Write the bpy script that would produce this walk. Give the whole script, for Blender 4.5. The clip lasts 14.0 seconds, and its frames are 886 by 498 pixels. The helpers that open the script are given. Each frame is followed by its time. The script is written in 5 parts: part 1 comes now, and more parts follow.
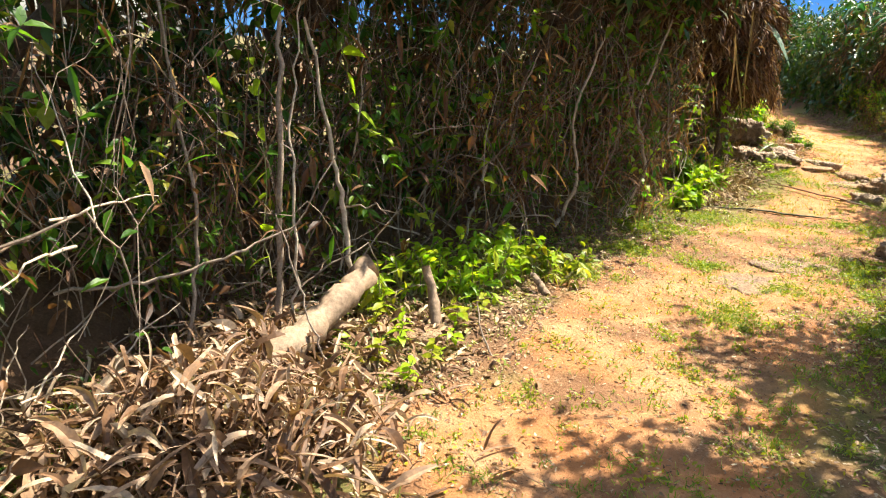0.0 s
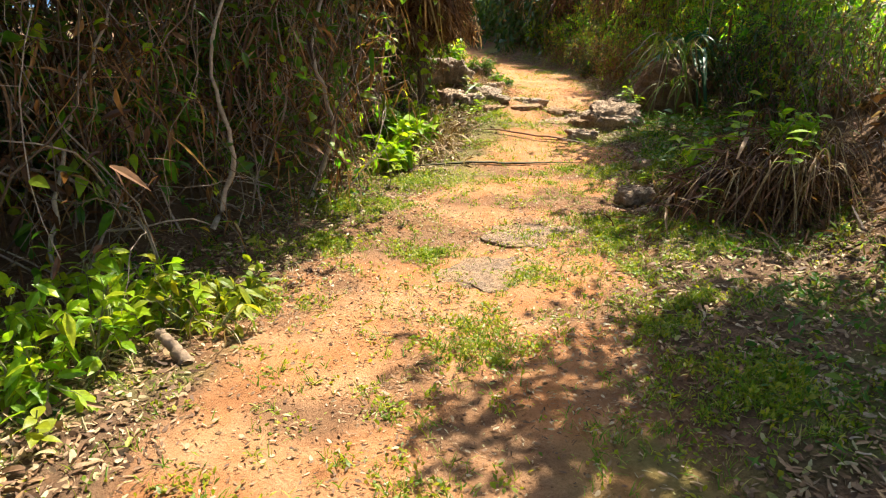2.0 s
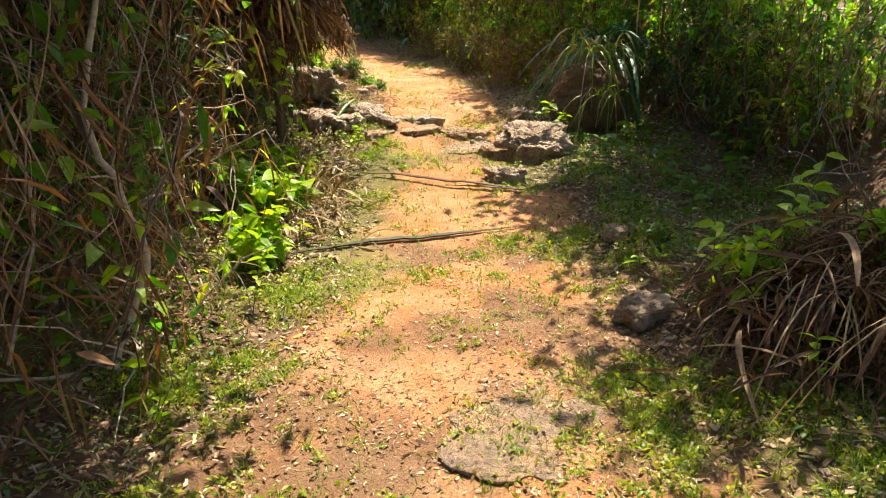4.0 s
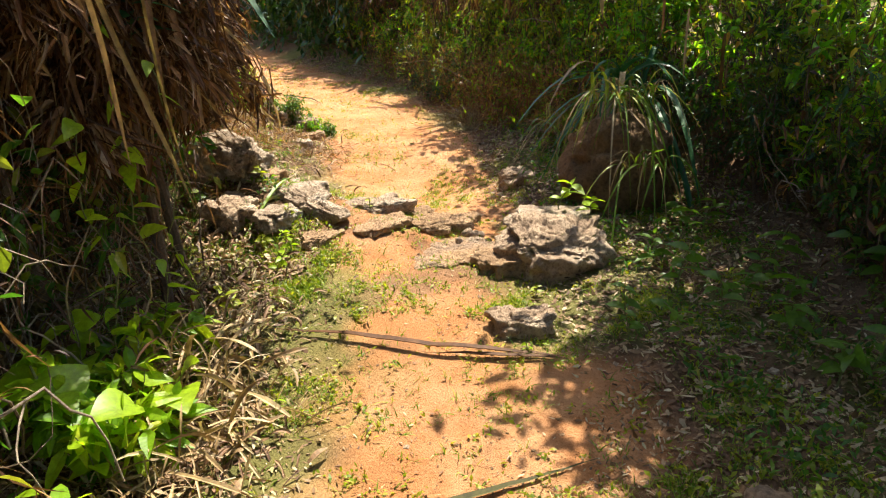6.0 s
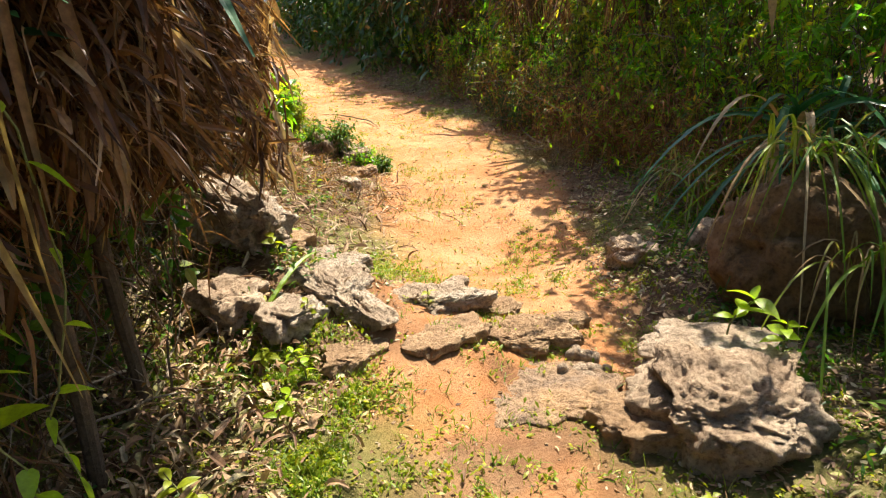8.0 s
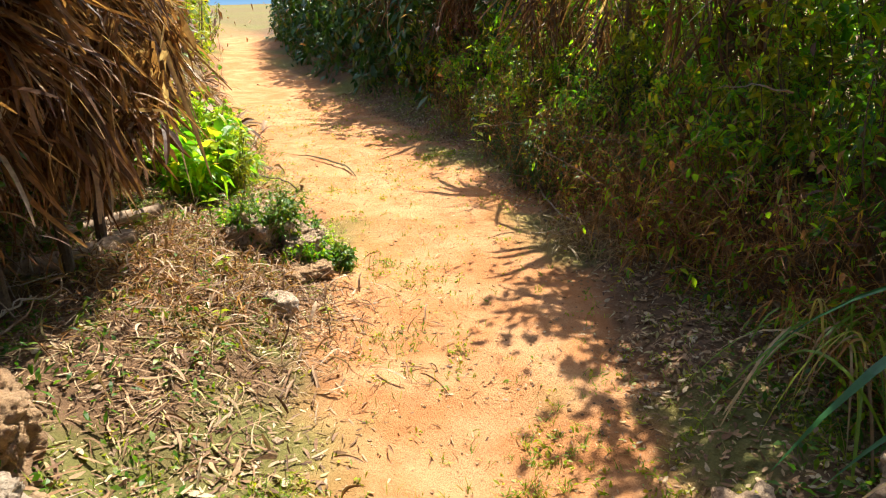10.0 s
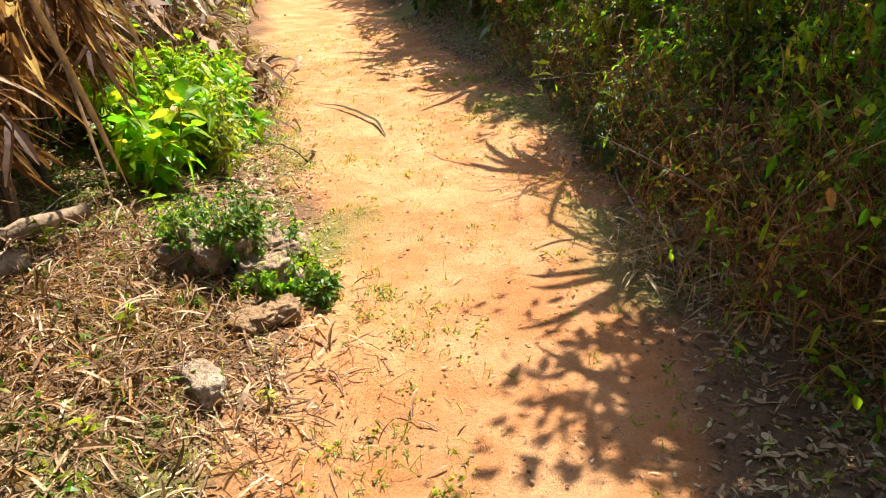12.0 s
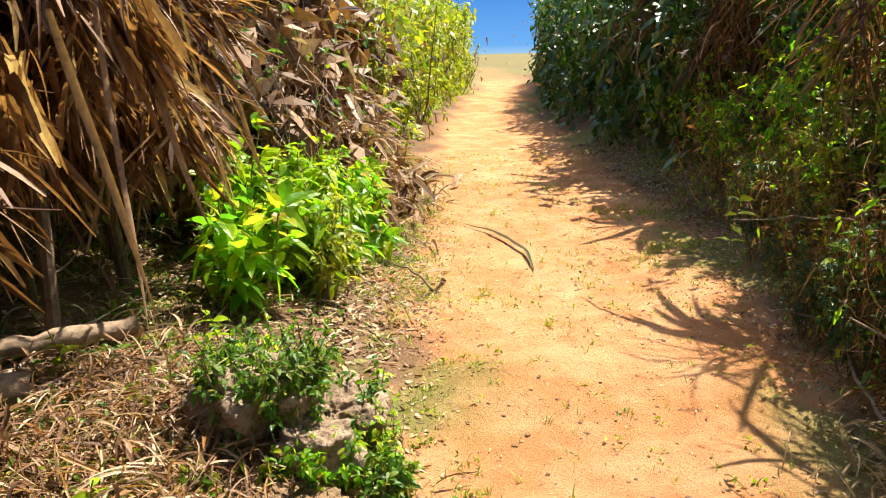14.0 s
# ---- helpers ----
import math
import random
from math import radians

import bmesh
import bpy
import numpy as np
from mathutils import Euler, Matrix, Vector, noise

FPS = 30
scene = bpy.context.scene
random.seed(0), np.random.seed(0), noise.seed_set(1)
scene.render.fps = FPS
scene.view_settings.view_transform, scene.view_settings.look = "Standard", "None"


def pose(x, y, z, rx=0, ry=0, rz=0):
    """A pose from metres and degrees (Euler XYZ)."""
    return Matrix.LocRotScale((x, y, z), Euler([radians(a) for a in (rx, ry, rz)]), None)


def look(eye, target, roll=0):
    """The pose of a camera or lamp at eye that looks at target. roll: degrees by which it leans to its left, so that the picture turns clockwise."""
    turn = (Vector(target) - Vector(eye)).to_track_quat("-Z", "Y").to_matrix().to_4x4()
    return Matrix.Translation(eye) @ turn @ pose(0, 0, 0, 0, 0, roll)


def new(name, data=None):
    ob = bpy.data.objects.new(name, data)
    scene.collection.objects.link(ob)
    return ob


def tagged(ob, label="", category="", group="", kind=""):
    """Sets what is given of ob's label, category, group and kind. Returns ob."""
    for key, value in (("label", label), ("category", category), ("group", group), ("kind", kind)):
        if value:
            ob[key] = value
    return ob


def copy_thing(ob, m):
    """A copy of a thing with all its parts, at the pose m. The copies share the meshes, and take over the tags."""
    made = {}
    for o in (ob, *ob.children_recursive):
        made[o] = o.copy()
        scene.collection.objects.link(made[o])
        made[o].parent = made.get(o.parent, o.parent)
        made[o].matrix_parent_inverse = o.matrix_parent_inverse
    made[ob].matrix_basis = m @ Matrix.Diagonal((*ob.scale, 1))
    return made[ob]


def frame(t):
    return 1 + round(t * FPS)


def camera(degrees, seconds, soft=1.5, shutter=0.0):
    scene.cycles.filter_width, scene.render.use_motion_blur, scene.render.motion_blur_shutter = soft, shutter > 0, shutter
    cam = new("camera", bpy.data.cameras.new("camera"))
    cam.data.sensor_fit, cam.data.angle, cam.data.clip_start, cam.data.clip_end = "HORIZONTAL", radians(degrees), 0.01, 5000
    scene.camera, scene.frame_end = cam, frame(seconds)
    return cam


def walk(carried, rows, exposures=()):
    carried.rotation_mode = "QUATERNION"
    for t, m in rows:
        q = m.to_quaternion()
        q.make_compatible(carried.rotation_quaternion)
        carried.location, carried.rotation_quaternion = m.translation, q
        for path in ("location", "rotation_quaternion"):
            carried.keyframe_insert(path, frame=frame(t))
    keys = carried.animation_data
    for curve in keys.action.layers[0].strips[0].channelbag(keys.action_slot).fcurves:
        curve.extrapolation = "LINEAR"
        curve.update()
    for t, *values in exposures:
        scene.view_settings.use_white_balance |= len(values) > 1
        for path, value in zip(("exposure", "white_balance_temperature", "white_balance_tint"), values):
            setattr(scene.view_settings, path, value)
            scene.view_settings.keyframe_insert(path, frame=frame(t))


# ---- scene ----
cam = camera(64.4, 14.0, soft=1.15)
PATH = [
    (0, (0.08, 0.167, 1.504), (0.085, 2.087, 0.944), 2.6),
    (0.5, (0.311, 0.541, 1.508), (0.391, 2.456, 0.937), 2.2),
    (1, (0.498, 0.936, 1.513), (0.656, 2.843, 0.932), 1.7),
    (1.5, (0.632, 1.294, 1.384), (0.948, 3.172, 0.774), 1.3),
    (2, (0.731, 1.845, 1.263), (1.463, 3.589, 0.615), 0.2),
    (2.5, (0.856, 2.436, 1.272), (1.698, 4.121, 0.599), -0.2),
    (3, (1.026, 2.947, 1.308), (1.925, 4.599, 0.626), -0.9),
    (3.2, (1.074, 3.107, 1.321), (2.013, 4.733, 0.633), -0.4),
    (5.3, (2.238, 5.102, 1.58), (3.392, 6.566, 0.856), -2.6),
    (5.5, (2.375, 5.291, 1.557), (3.526, 6.758, 0.834), -2.5),
    (6, (2.613, 5.606, 1.594), (3.747, 7.088, 0.874), -2.7),
    (6.5, (2.802, 5.866, 1.638), (3.923, 7.36, 0.923), -2.6),
    (7, (2.994, 6.079, 1.629), (4.073, 7.61, 0.928), -2.4),
    (7.5, (3.176, 6.444, 1.508), (4.2, 8.02, 0.823), -2.2),
    (8, (3.433, 6.92, 1.501), (4.445, 8.506, 0.821), -1.9),
    (8.5, (3.701, 7.309, 1.52), (4.706, 8.903, 0.848), -1.6),
    (9, (4.038, 7.685, 1.544), (5.052, 9.277, 0.885), -1.1),
    (9.2, (4.157, 7.841, 1.571), (5.177, 9.431, 0.914), -0.8),
    (11.3, (5.552, 9.501, 1.6), (6.403, 11.169, 0.898), -3.4),
    (11.5, (5.628, 9.554, 1.595), (6.455, 11.235, 0.895), -3.5),
    (12, (5.743, 9.654, 1.585), (6.455, 11.304, 0.706), -3.5),
    (12.5, (5.816, 9.755, 1.548), (6.445, 11.392, 0.587), -3.5),
    (13, (5.93, 10.002, 1.467), (6.482, 11.67, 0.511), -3.1),
    (13.5, (6.061, 10.22, 1.437), (6.493, 12.002, 0.639), -2.2),
    (14, (6.206, 10.499, 1.351), (6.521, 12.401, 0.818), -1.5),
]
walk(cam, [(t, look(eye, target, roll)) for t, eye, target, roll in PATH], [(0.0, 1.85), (1.0, 1.6), (14.0, 1.6)])

# ---- world, sun ----
SUN_AZ, SUN_EL = 34.0, 60.0          # degrees: from +x towards +y, above the horizon
world = bpy.data.worlds.new("world")
scene.world = world
world.use_nodes = True
wn = world.node_tree.nodes
sky = wn.new("ShaderNodeTexSky")
sky.sky_type, sky.sun_disc = "NISHITA", False
sky.sun_elevation, sky.sun_rotation = radians(SUN_EL), radians(90 - SUN_AZ)
sky.air_density, sky.dust_density, sky.ozone_density = 1.0, 2.0, 1.0
wn["Background"].inputs["Strength"].default_value = 0.10
world.node_tree.links.new(sky.outputs[0], wn["Background"].inputs["Color"])
sun_data = bpy.data.lights.new("sun", "SUN")
sun_data.energy, sun_data.angle, sun_data.color = 4.4, radians(0.55), (1.0, 0.93, 0.80)
sun = new("sun", sun_data)
sun_dir = Vector((math.cos(radians(SUN_EL)) * math.cos(radians(SUN_AZ)), math.cos(radians(SUN_EL)) * math.sin(radians(SUN_AZ)), math.sin(radians(SUN_EL))))
sun.matrix_world = look(sun_dir * 30, (0, 0, 0))


# ---- materials ----
def material(name):
    m = bpy.data.materials.new(name)
    m.use_nodes = True
    return m, m.node_tree.nodes, m.node_tree.links, m.node_tree.nodes["Principled BSDF"]


def ramp_node(nodes, stops):
    r = nodes.new("ShaderNodeValToRGB")
    while len(r.color_ramp.elements) < len(stops):
        r.color_ramp.elements.new(0.5)
    for e, (p, c) in zip(r.color_ramp.elements, stops):
        e.position, e.color = p, (*c, 1)
    return r


def noise_node(nodes, links, scale, detail=5, rough=0.6, vec=None):
    n = nodes.new("ShaderNodeTexNoise")
    n.inputs["Scale"].default_value, n.inputs["Detail"].default_value, n.inputs["Roughness"].default_value = scale, detail, rough
    if vec is not None:
        links.new(vec, n.inputs["Vector"])
    return n


def mixc(nodes, links, fac, a, b, mode="MIX"):
    m = nodes.new("ShaderNodeMix")
    m.data_type, m.blend_type = "RGBA", mode
    for sock, v in ((m.inputs["Factor"], fac), (m.inputs[6], a), (m.inputs[7], b)):
        if isinstance(v, (int, float)):
            sock.default_value = v
        elif isinstance(v, tuple):
            sock.default_value = (*v, 1)
        else:
            links.new(v, sock)
    return m.outputs[2]


def bump(nodes, links, height, dist, strength=1.0):
    b = nodes.new("ShaderNodeBump")
    b.inputs["Distance"].default_value, b.inputs["Strength"].default_value = dist, strength
    links.new(height, b.inputs["Height"])
    return b.outputs["Normal"]


def leaf_material(name, stops, rough=0.45, translucent=0.35, mottling=0.35, scale=40, glow=1.5):
    """Thin plant matter: a colour for each leaf, blotches on it, light let through."""
    m, n, l, p = material(name)
    geo = n.new("ShaderNodeNewGeometry")
    pos = n.new("ShaderNodeTexCoord")
    r = ramp_node(n, stops)
    l.new(geo.outputs["Random Per Island"], r.inputs["Fac"])
    blotch = noise_node(n, l, scale, 4, 0.65, pos.outputs["Object"])
    br = ramp_node(n, [(0.3, (1 - mottling, 1 - mottling, 1 - mottling)), (0.7, (1.15, 1.12, 1.0))])
    l.new(blotch.outputs["Fac"], br.inputs["Fac"])
    col = mixc(n, l, 1.0, r.outputs["Color"], br.outputs["Color"], "MULTIPLY")
    l.new(col, p.inputs["Base Color"])
    p.inputs["Roughness"].default_value = rough
    p.inputs["Specular IOR Level"].default_value = 0.4
    l.new(bump(n, l, blotch.outputs["Fac"], 0.002), p.inputs["Normal"])
    if translucent > 0:
        t = n.new("ShaderNodeBsdfTranslucent")
        l.new(mixc(n, l, 1.0, col, (glow, glow * 1.05, glow * 0.6), "MULTIPLY"), t.inputs["Color"])
        mx = n.new("ShaderNodeMixShader")
        mx.inputs[0].default_value = translucent
        l.new(p.outputs[0], mx.inputs[1])
        l.new(t.outputs[0], mx.inputs[2])
        l.new(mx.outputs[0], n["Material Output"].inputs["Surface"])
    return m


M_LEAF = leaf_material("leaf_green", [(0.0, (0.035, 0.105, 0.010)), (0.45, (0.075, 0.185, 0.014)), (0.8, (0.16, 0.25, 0.016)), (1.0, (0.27, 0.26, 0.03))], 0.42, 0.48)
M_LEAF_BRIGHT = leaf_material("leaf_bright", [(0.0, (0.14, 0.30, 0.010)), (0.5, (0.27, 0.44, 0.014)), (1.0, (0.46, 0.50, 0.020))], 0.4, 0.5)
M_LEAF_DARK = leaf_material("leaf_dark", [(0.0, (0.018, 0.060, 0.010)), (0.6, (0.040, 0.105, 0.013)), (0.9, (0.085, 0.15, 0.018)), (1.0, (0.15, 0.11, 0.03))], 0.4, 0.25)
M_LEAF_YELLOW = leaf_material("leaf_yellow_green", [(0.0, (0.12, 0.20, 0.010)), (0.5, (0.26, 0.32, 0.014)), (1.0, (0.40, 0.36, 0.025))], 0.45, 0.45)
M_DRY = leaf_material("leaf_dry", [(0.0, (0.11, 0.055, 0.026)), (0.4, (0.22, 0.115, 0.055)), (0.75, (0.42, 0.27, 0.165)), (1.0, (0.62, 0.49, 0.36))], 0.65, 0.2, 0.5, 30)
M_LITTER = leaf_material("leaf_litter", [(0.0, (0.10, 0.05, 0.025)), (0.35, (0.24, 0.13, 0.065)), (0.7, (0.40, 0.26, 0.14)), (0.9, (0.56, 0.45, 0.30)), (1.0, (0.30, 0.30, 0.06))], 0.7, 0.08, 0.45, 50)
M_BROWN = leaf_material("leaf_brown_dead", [(0.0, (0.060, 0.026, 0.012)), (0.5, (0.155, 0.068, 0.029)), (0.85, (0.29, 0.145, 0.062)), (1.0, (0.47, 0.31, 0.18))], 0.6, 0.30, 0.5, 25)
M_THATCH = leaf_material("leaf_thatch", [(0.0, (0.070, 0.031, 0.014)), (0.5, (0.175, 0.080, 0.036)), (0.85, (0.32, 0.165, 0.075)), (1.0, (0.50, 0.34, 0.21))], 0.55, 0.38, 0.5, 25, 1.7)
M_STRAW = leaf_material("straw", [(0.0, (0.20, 0.12, 0.05)), (0.5, (0.36, 0.24, 0.11)), (1.0, (0.52, 0.40, 0.22))], 0.6, 0.15, 0.4, 40)
M_BLADE = leaf_material("grass_blade", [(0.0, (0.08, 0.18, 0.010)), (0.55, (0.18, 0.29, 0.016)), (0.85, (0.33, 0.35, 0.035)), (1.0, (0.45, 0.38, 0.13))], 0.45, 0.35, 0.3, 30)
M_BLADE_DEEP = leaf_material("blade_deep_green", [(0.0, (0.012, 0.070, 0.024)), (0.6, (0.03, 0.12, 0.035)), (1.0, (0.09, 0.18, 0.04))], 0.42, 0.3, 0.3, 30)
M_LUSH = leaf_material("leaf_lush", [(0.0, (0.06, 0.19, 0.009)), (0.4, (0.13, 0.31, 0.012)), (0.75, (0.27, 0.42, 0.016)), (0.93, (0.44, 0.42, 0.02)), (1.0, (0.50, 0.24, 0.06))], 0.34, 0.62, 0.3, 30, 1.9)
M_RUST = leaf_material("stalk_rust", [(0.0, (0.13, 0.055, 0.02)), (0.5, (0.30, 0.14, 0.05)), (0.85, (0.46, 0.25, 0.10)), (1.0, (0.58, 0.42, 0.22))], 0.6, 0.35, 0.4, 30)
M_FROND = leaf_material("frond_olive", [(0.0, (0.055, 0.060, 0.012)), (1.0, (0.10, 0.085, 0.020))], 0.7, 0.05, 0.6, 25)


def backdrop_material():
    """Clear sky far off: blue, paler towards the horizon."""
    m, n, l, p = material("far_sky")
    tc, sep = n.new("ShaderNodeTexCoord"), n.new("ShaderNodeSeparateXYZ")
    l.new(tc.outputs["Object"], sep.inputs[0])
    mr = n.new("ShaderNodeMapRange")
    mr.inputs["From Max"].default_value = 90.0
    l.new(sep.outputs["Z"], mr.inputs["Value"])
    r = ramp_node(n, [(0.0, (0.30, 0.50, 0.70)), (0.12, (0.13, 0.36, 0.74)), (1.0, (0.045, 0.20, 0.62))])
    l.new(mr.outputs[0], r.inputs["Fac"])
    e = n.new("ShaderNodeEmission")
    e.inputs["Strength"].default_value = 0.42
    l.new(r.outputs["Color"], e.inputs["Color"])
    l.new(e.outputs[0], n["Material Output"].inputs["Surface"])
    return m


def bark_material(name, a, b, scale=60, rough=0.8):
    m, n, l, p = material(name)
    tc, geo = n.new("ShaderNodeTexCoord"), n.new("ShaderNodeNewGeometry")
    big, fine = noise_node(n, l, scale * 0.15, 4, 0.6, tc.outputs["Object"]), noise_node(n, l, scale, 5, 0.7, tc.outputs["Object"])
    f = n.new("ShaderNodeMath")
    f.operation = "MULTIPLY_ADD"
    l.new(geo.outputs["Random Per Island"], f.inputs[0])
    f.inputs[1].default_value = 0.5
    l.new(big.outputs["Fac"], f.inputs[2])
    r = ramp_node(n, [(0.3, a), (0.95, b)])
    l.new(f.outputs[0], r.inputs["Fac"])
    dr = ramp_node(n, [(0.3, (0.5, 0.48, 0.45)), (0.65, (1.1, 1.1, 1.1))])
    l.new(fine.outputs["Fac"], dr.inputs["Fac"])
    l.new(mixc(n, l, 1.0, r.outputs["Color"], dr.outputs["Color"], "MULTIPLY"), p.inputs["Base Color"])
    p.inputs["Roughness"].default_value = rough
    l.new(bump(n, l, fine.outputs["Fac"], 0.006), p.inputs["Normal"])
    return m


M_TWIG = bark_material("twig_bark", (0.14, 0.085, 0.05), (0.40, 0.31, 0.22))
M_PALE = bark_material("pale_weathered_wood", (0.30, 0.21, 0.13), (0.58, 0.47, 0.34), 45)
M_STEM_DARK = bark_material("dark_bark", (0.05, 0.032, 0.02), (0.17, 0.11, 0.065))
M_LOG = bark_material("log_bark", (0.13, 0.080, 0.046), (0.36, 0.25, 0.155), 35)
M_GREENSTEM = bark_material("green_stem", (0.10, 0.13, 0.03), (0.25, 0.24, 0.08))


def rock_material(name, a, b, dark, tint, scale=1.0):
    m, n, l, p = material(name)
    tc = n.new("ShaderNodeTexCoord")
    big = noise_node(n, l, 4 * scale, 6, 0.65, tc.outputs["Object"])
    fine = noise_node(n, l, 45 * scale, 8, 0.75, tc.outputs["Object"])
    vor = n.new("ShaderNodeTexVoronoi")
    vor.inputs["Scale"].default_value = 22 * scale
    l.new(tc.outputs["Object"], vor.inputs["Vector"])
    r = ramp_node(n, [(0.32, a), (0.5, tint), (0.68, b)])
    l.new(big.outputs["Fac"], r.inputs["Fac"])
    fr = ramp_node(n, [(0.33, dark), (0.52, (1, 1, 1)), (0.75, (1.2, 1.2, 1.2))])
    l.new(fine.outputs["Fac"], fr.inputs["Fac"])
    pit = ramp_node(n, [(0.05, (0.3, 0.28, 0.26)), (0.30, (1, 1, 1))])
    l.new(vor.outputs["Distance"], pit.inputs["Fac"])
    c = mixc(n, l, 1.0, r.outputs["Color"], fr.outputs["Color"], "MULTIPLY")
    l.new(mixc(n, l, 0.6, c, pit.outputs["Color"], "MULTIPLY"), p.inputs["Base Color"])
    p.inputs["Roughness"].default_value = 0.9
    h = mixc(n, l, 0.4, fine.outputs["Fac"], vor.outputs["Distance"])
    tiny = noise_node(n, l, 130 * scale, 4, 0.7, tc.outputs["Object"])
    h = mixc(n, l, 0.25, h, tiny.outputs["Fac"])
    l.new(bump(n, l, h, 0.045), p.inputs["Normal"])
    return m


M_ROCK = rock_material("grey_limestone", (0.25, 0.165, 0.10), (0.58, 0.45, 0.31), (0.38, 0.31, 0.25), (0.43, 0.30, 0.19))
M_ROCK_PALE = rock_material("bleached_limestone", (0.29, 0.205, 0.135), (0.58, 0.49, 0.38), (0.42, 0.36, 0.30), (0.45, 0.335, 0.225))
M_ROCK_WARM = rock_material("dusty_limestone", (0.27, 0.16, 0.08), (0.49, 0.325, 0.18), (0.5, 0.44, 0.38), (0.38, 0.235, 0.12))
M_CLAY = rock_material("ochre_clay", (0.16, 0.088, 0.034), (0.31, 0.18, 0.07), (0.5, 0.45, 0.4), (0.23, 0.13, 0.05))
M_FLAT = rock_material("worn_path_rock", (0.24, 0.17, 0.12), (0.47, 0.28, 0.13), (0.5, 0.46, 0.42), (0.36, 0.23, 0.13))


def ground_material():
    """Trodden ochre soil; the attributes give where it is bare, littered or grown over."""
    m, n, l, p = material("trail_soil")
    tc = n.new("ShaderNodeTexCoord")
    v = tc.outputs["Object"]
    big, mid, fine = noise_node(n, l, 0.9, 4, 0.6, v), noise_node(n, l, 7, 6, 0.65, v), noise_node(n, l, 70, 6, 0.75, v)
    soil = ramp_node(n, [(0.30, (0.31, 0.120, 0.040)), (0.5, (0.41, 0.172, 0.064)), (0.68, (0.50, 0.245, 0.105))])
    l.new(mixc(n, l, 0.55, big.outputs["Fac"], mid.outputs["Fac"]), soil.inputs["Fac"])
    grit = ramp_node(n, [(0.30, (0.52, 0.47, 0.42)), (0.43, (0.95, 0.95, 0.95)), (0.62, (1.04, 1.04, 1.04)), (0.74, (1.35, 1.35, 1.3))])
    l.new(fine.outputs["Fac"], grit.inputs["Fac"])
    dust_n = noise_node(n, l, 2.3, 5, 0.62, v)
    dust = ramp_node(n, [(0.44, (0.05, 0.05, 0.05)), (0.64, (0.52, 0.52, 0.52))])
    l.new(dust_n.outputs["Fac"], dust.inputs["Fac"])
    soil_c = mixc(n, l, dust.outputs["Color"], soil.outputs["Color"], (0.59, 0.350, 0.182))
    bare = mixc(n, l, 1.0, soil_c, grit.outputs["Color"], "MULTIPLY")
    humus = ramp_node(n, [(0.3, (0.075, 0.042, 0.024)), (0.55, (0.17, 0.10, 0.055)), (0.75, (0.30, 0.20, 0.12))])
    l.new(mixc(n, l, 0.6, mid.outputs["Fac"], fine.outputs["Fac"]), humus.inputs["Fac"])
    turf = ramp_node(n, [(0.3, (0.07, 0.085, 0.02)), (0.55, (0.16, 0.16, 0.045)), (0.75, (0.30, 0.24, 0.10))])
    l.new(mixc(n, l, 0.5, mid.outputs["Fac"], fine.outputs["Fac"]), turf.inputs["Fac"])
    a1, a2 = n.new("ShaderNodeAttribute"), n.new("ShaderNodeAttribute")
    a1.attribute_name, a2.attribute_name = "bare", "turf"
    c = mixc(n, l, a1.outputs["Fac"], humus.outputs["Color"], bare)
    c = mixc(n, l, a2.outputs["Fac"], c, turf.outputs["Color"])
    l.new(c, p.inputs["Base Color"])
    p.inputs["Roughness"].default_value = 0.95
    p.inputs["Specular IOR Level"].default_value = 0.15
    l.new(bump(n, l, mixc(n, l, 0.5, mid.outputs["Fac"], fine.outputs["Fac"]), 0.028), p.inputs["Normal"])
    return m


M_SOIL = ground_material()


# ---- numeric helpers ----
def lattice(x, y, seed):
    """Smooth value noise, 0 to 1, one cell a unit."""
    xi, yi = np.floor(x).astype(np.int64), np.floor(y).astype(np.int64)
    fx, fy = x - xi, y - yi
    fx, fy = fx * fx * (3 - 2 * fx), fy * fy * (3 - 2 * fy)

    def h(i, j):
        k = (i * 374761393 + j * 668265263 + seed * 974634777) & 0x7FFFFFFF
        k = ((k ^ (k >> 13)) * 1274126177) & 0x7FFFFFFF
        return ((k ^ (k >> 16)) & 0xFFFF) / 65535.0
    return (h(xi, yi) * (1 - fx) + h(xi + 1, yi) * fx) * (1 - fy) + (h(xi, yi + 1) * (1 - fx) + h(xi + 1, yi + 1) * fx) * fy


def fbm(x, y, seed, octaves=4):
    out, a, s = 0, 0.5, 1.0
    for o in range(octaves):
        out = out + a * (lattice(x * s, y * s, seed + o) - 0.5)
        a, s = a * 0.5, s * 2.03
    return out


def step(a, b, x):
    t = np.clip((x - a) / (b - a), 0, 1)
    return t * t * (3 - 2 * t)


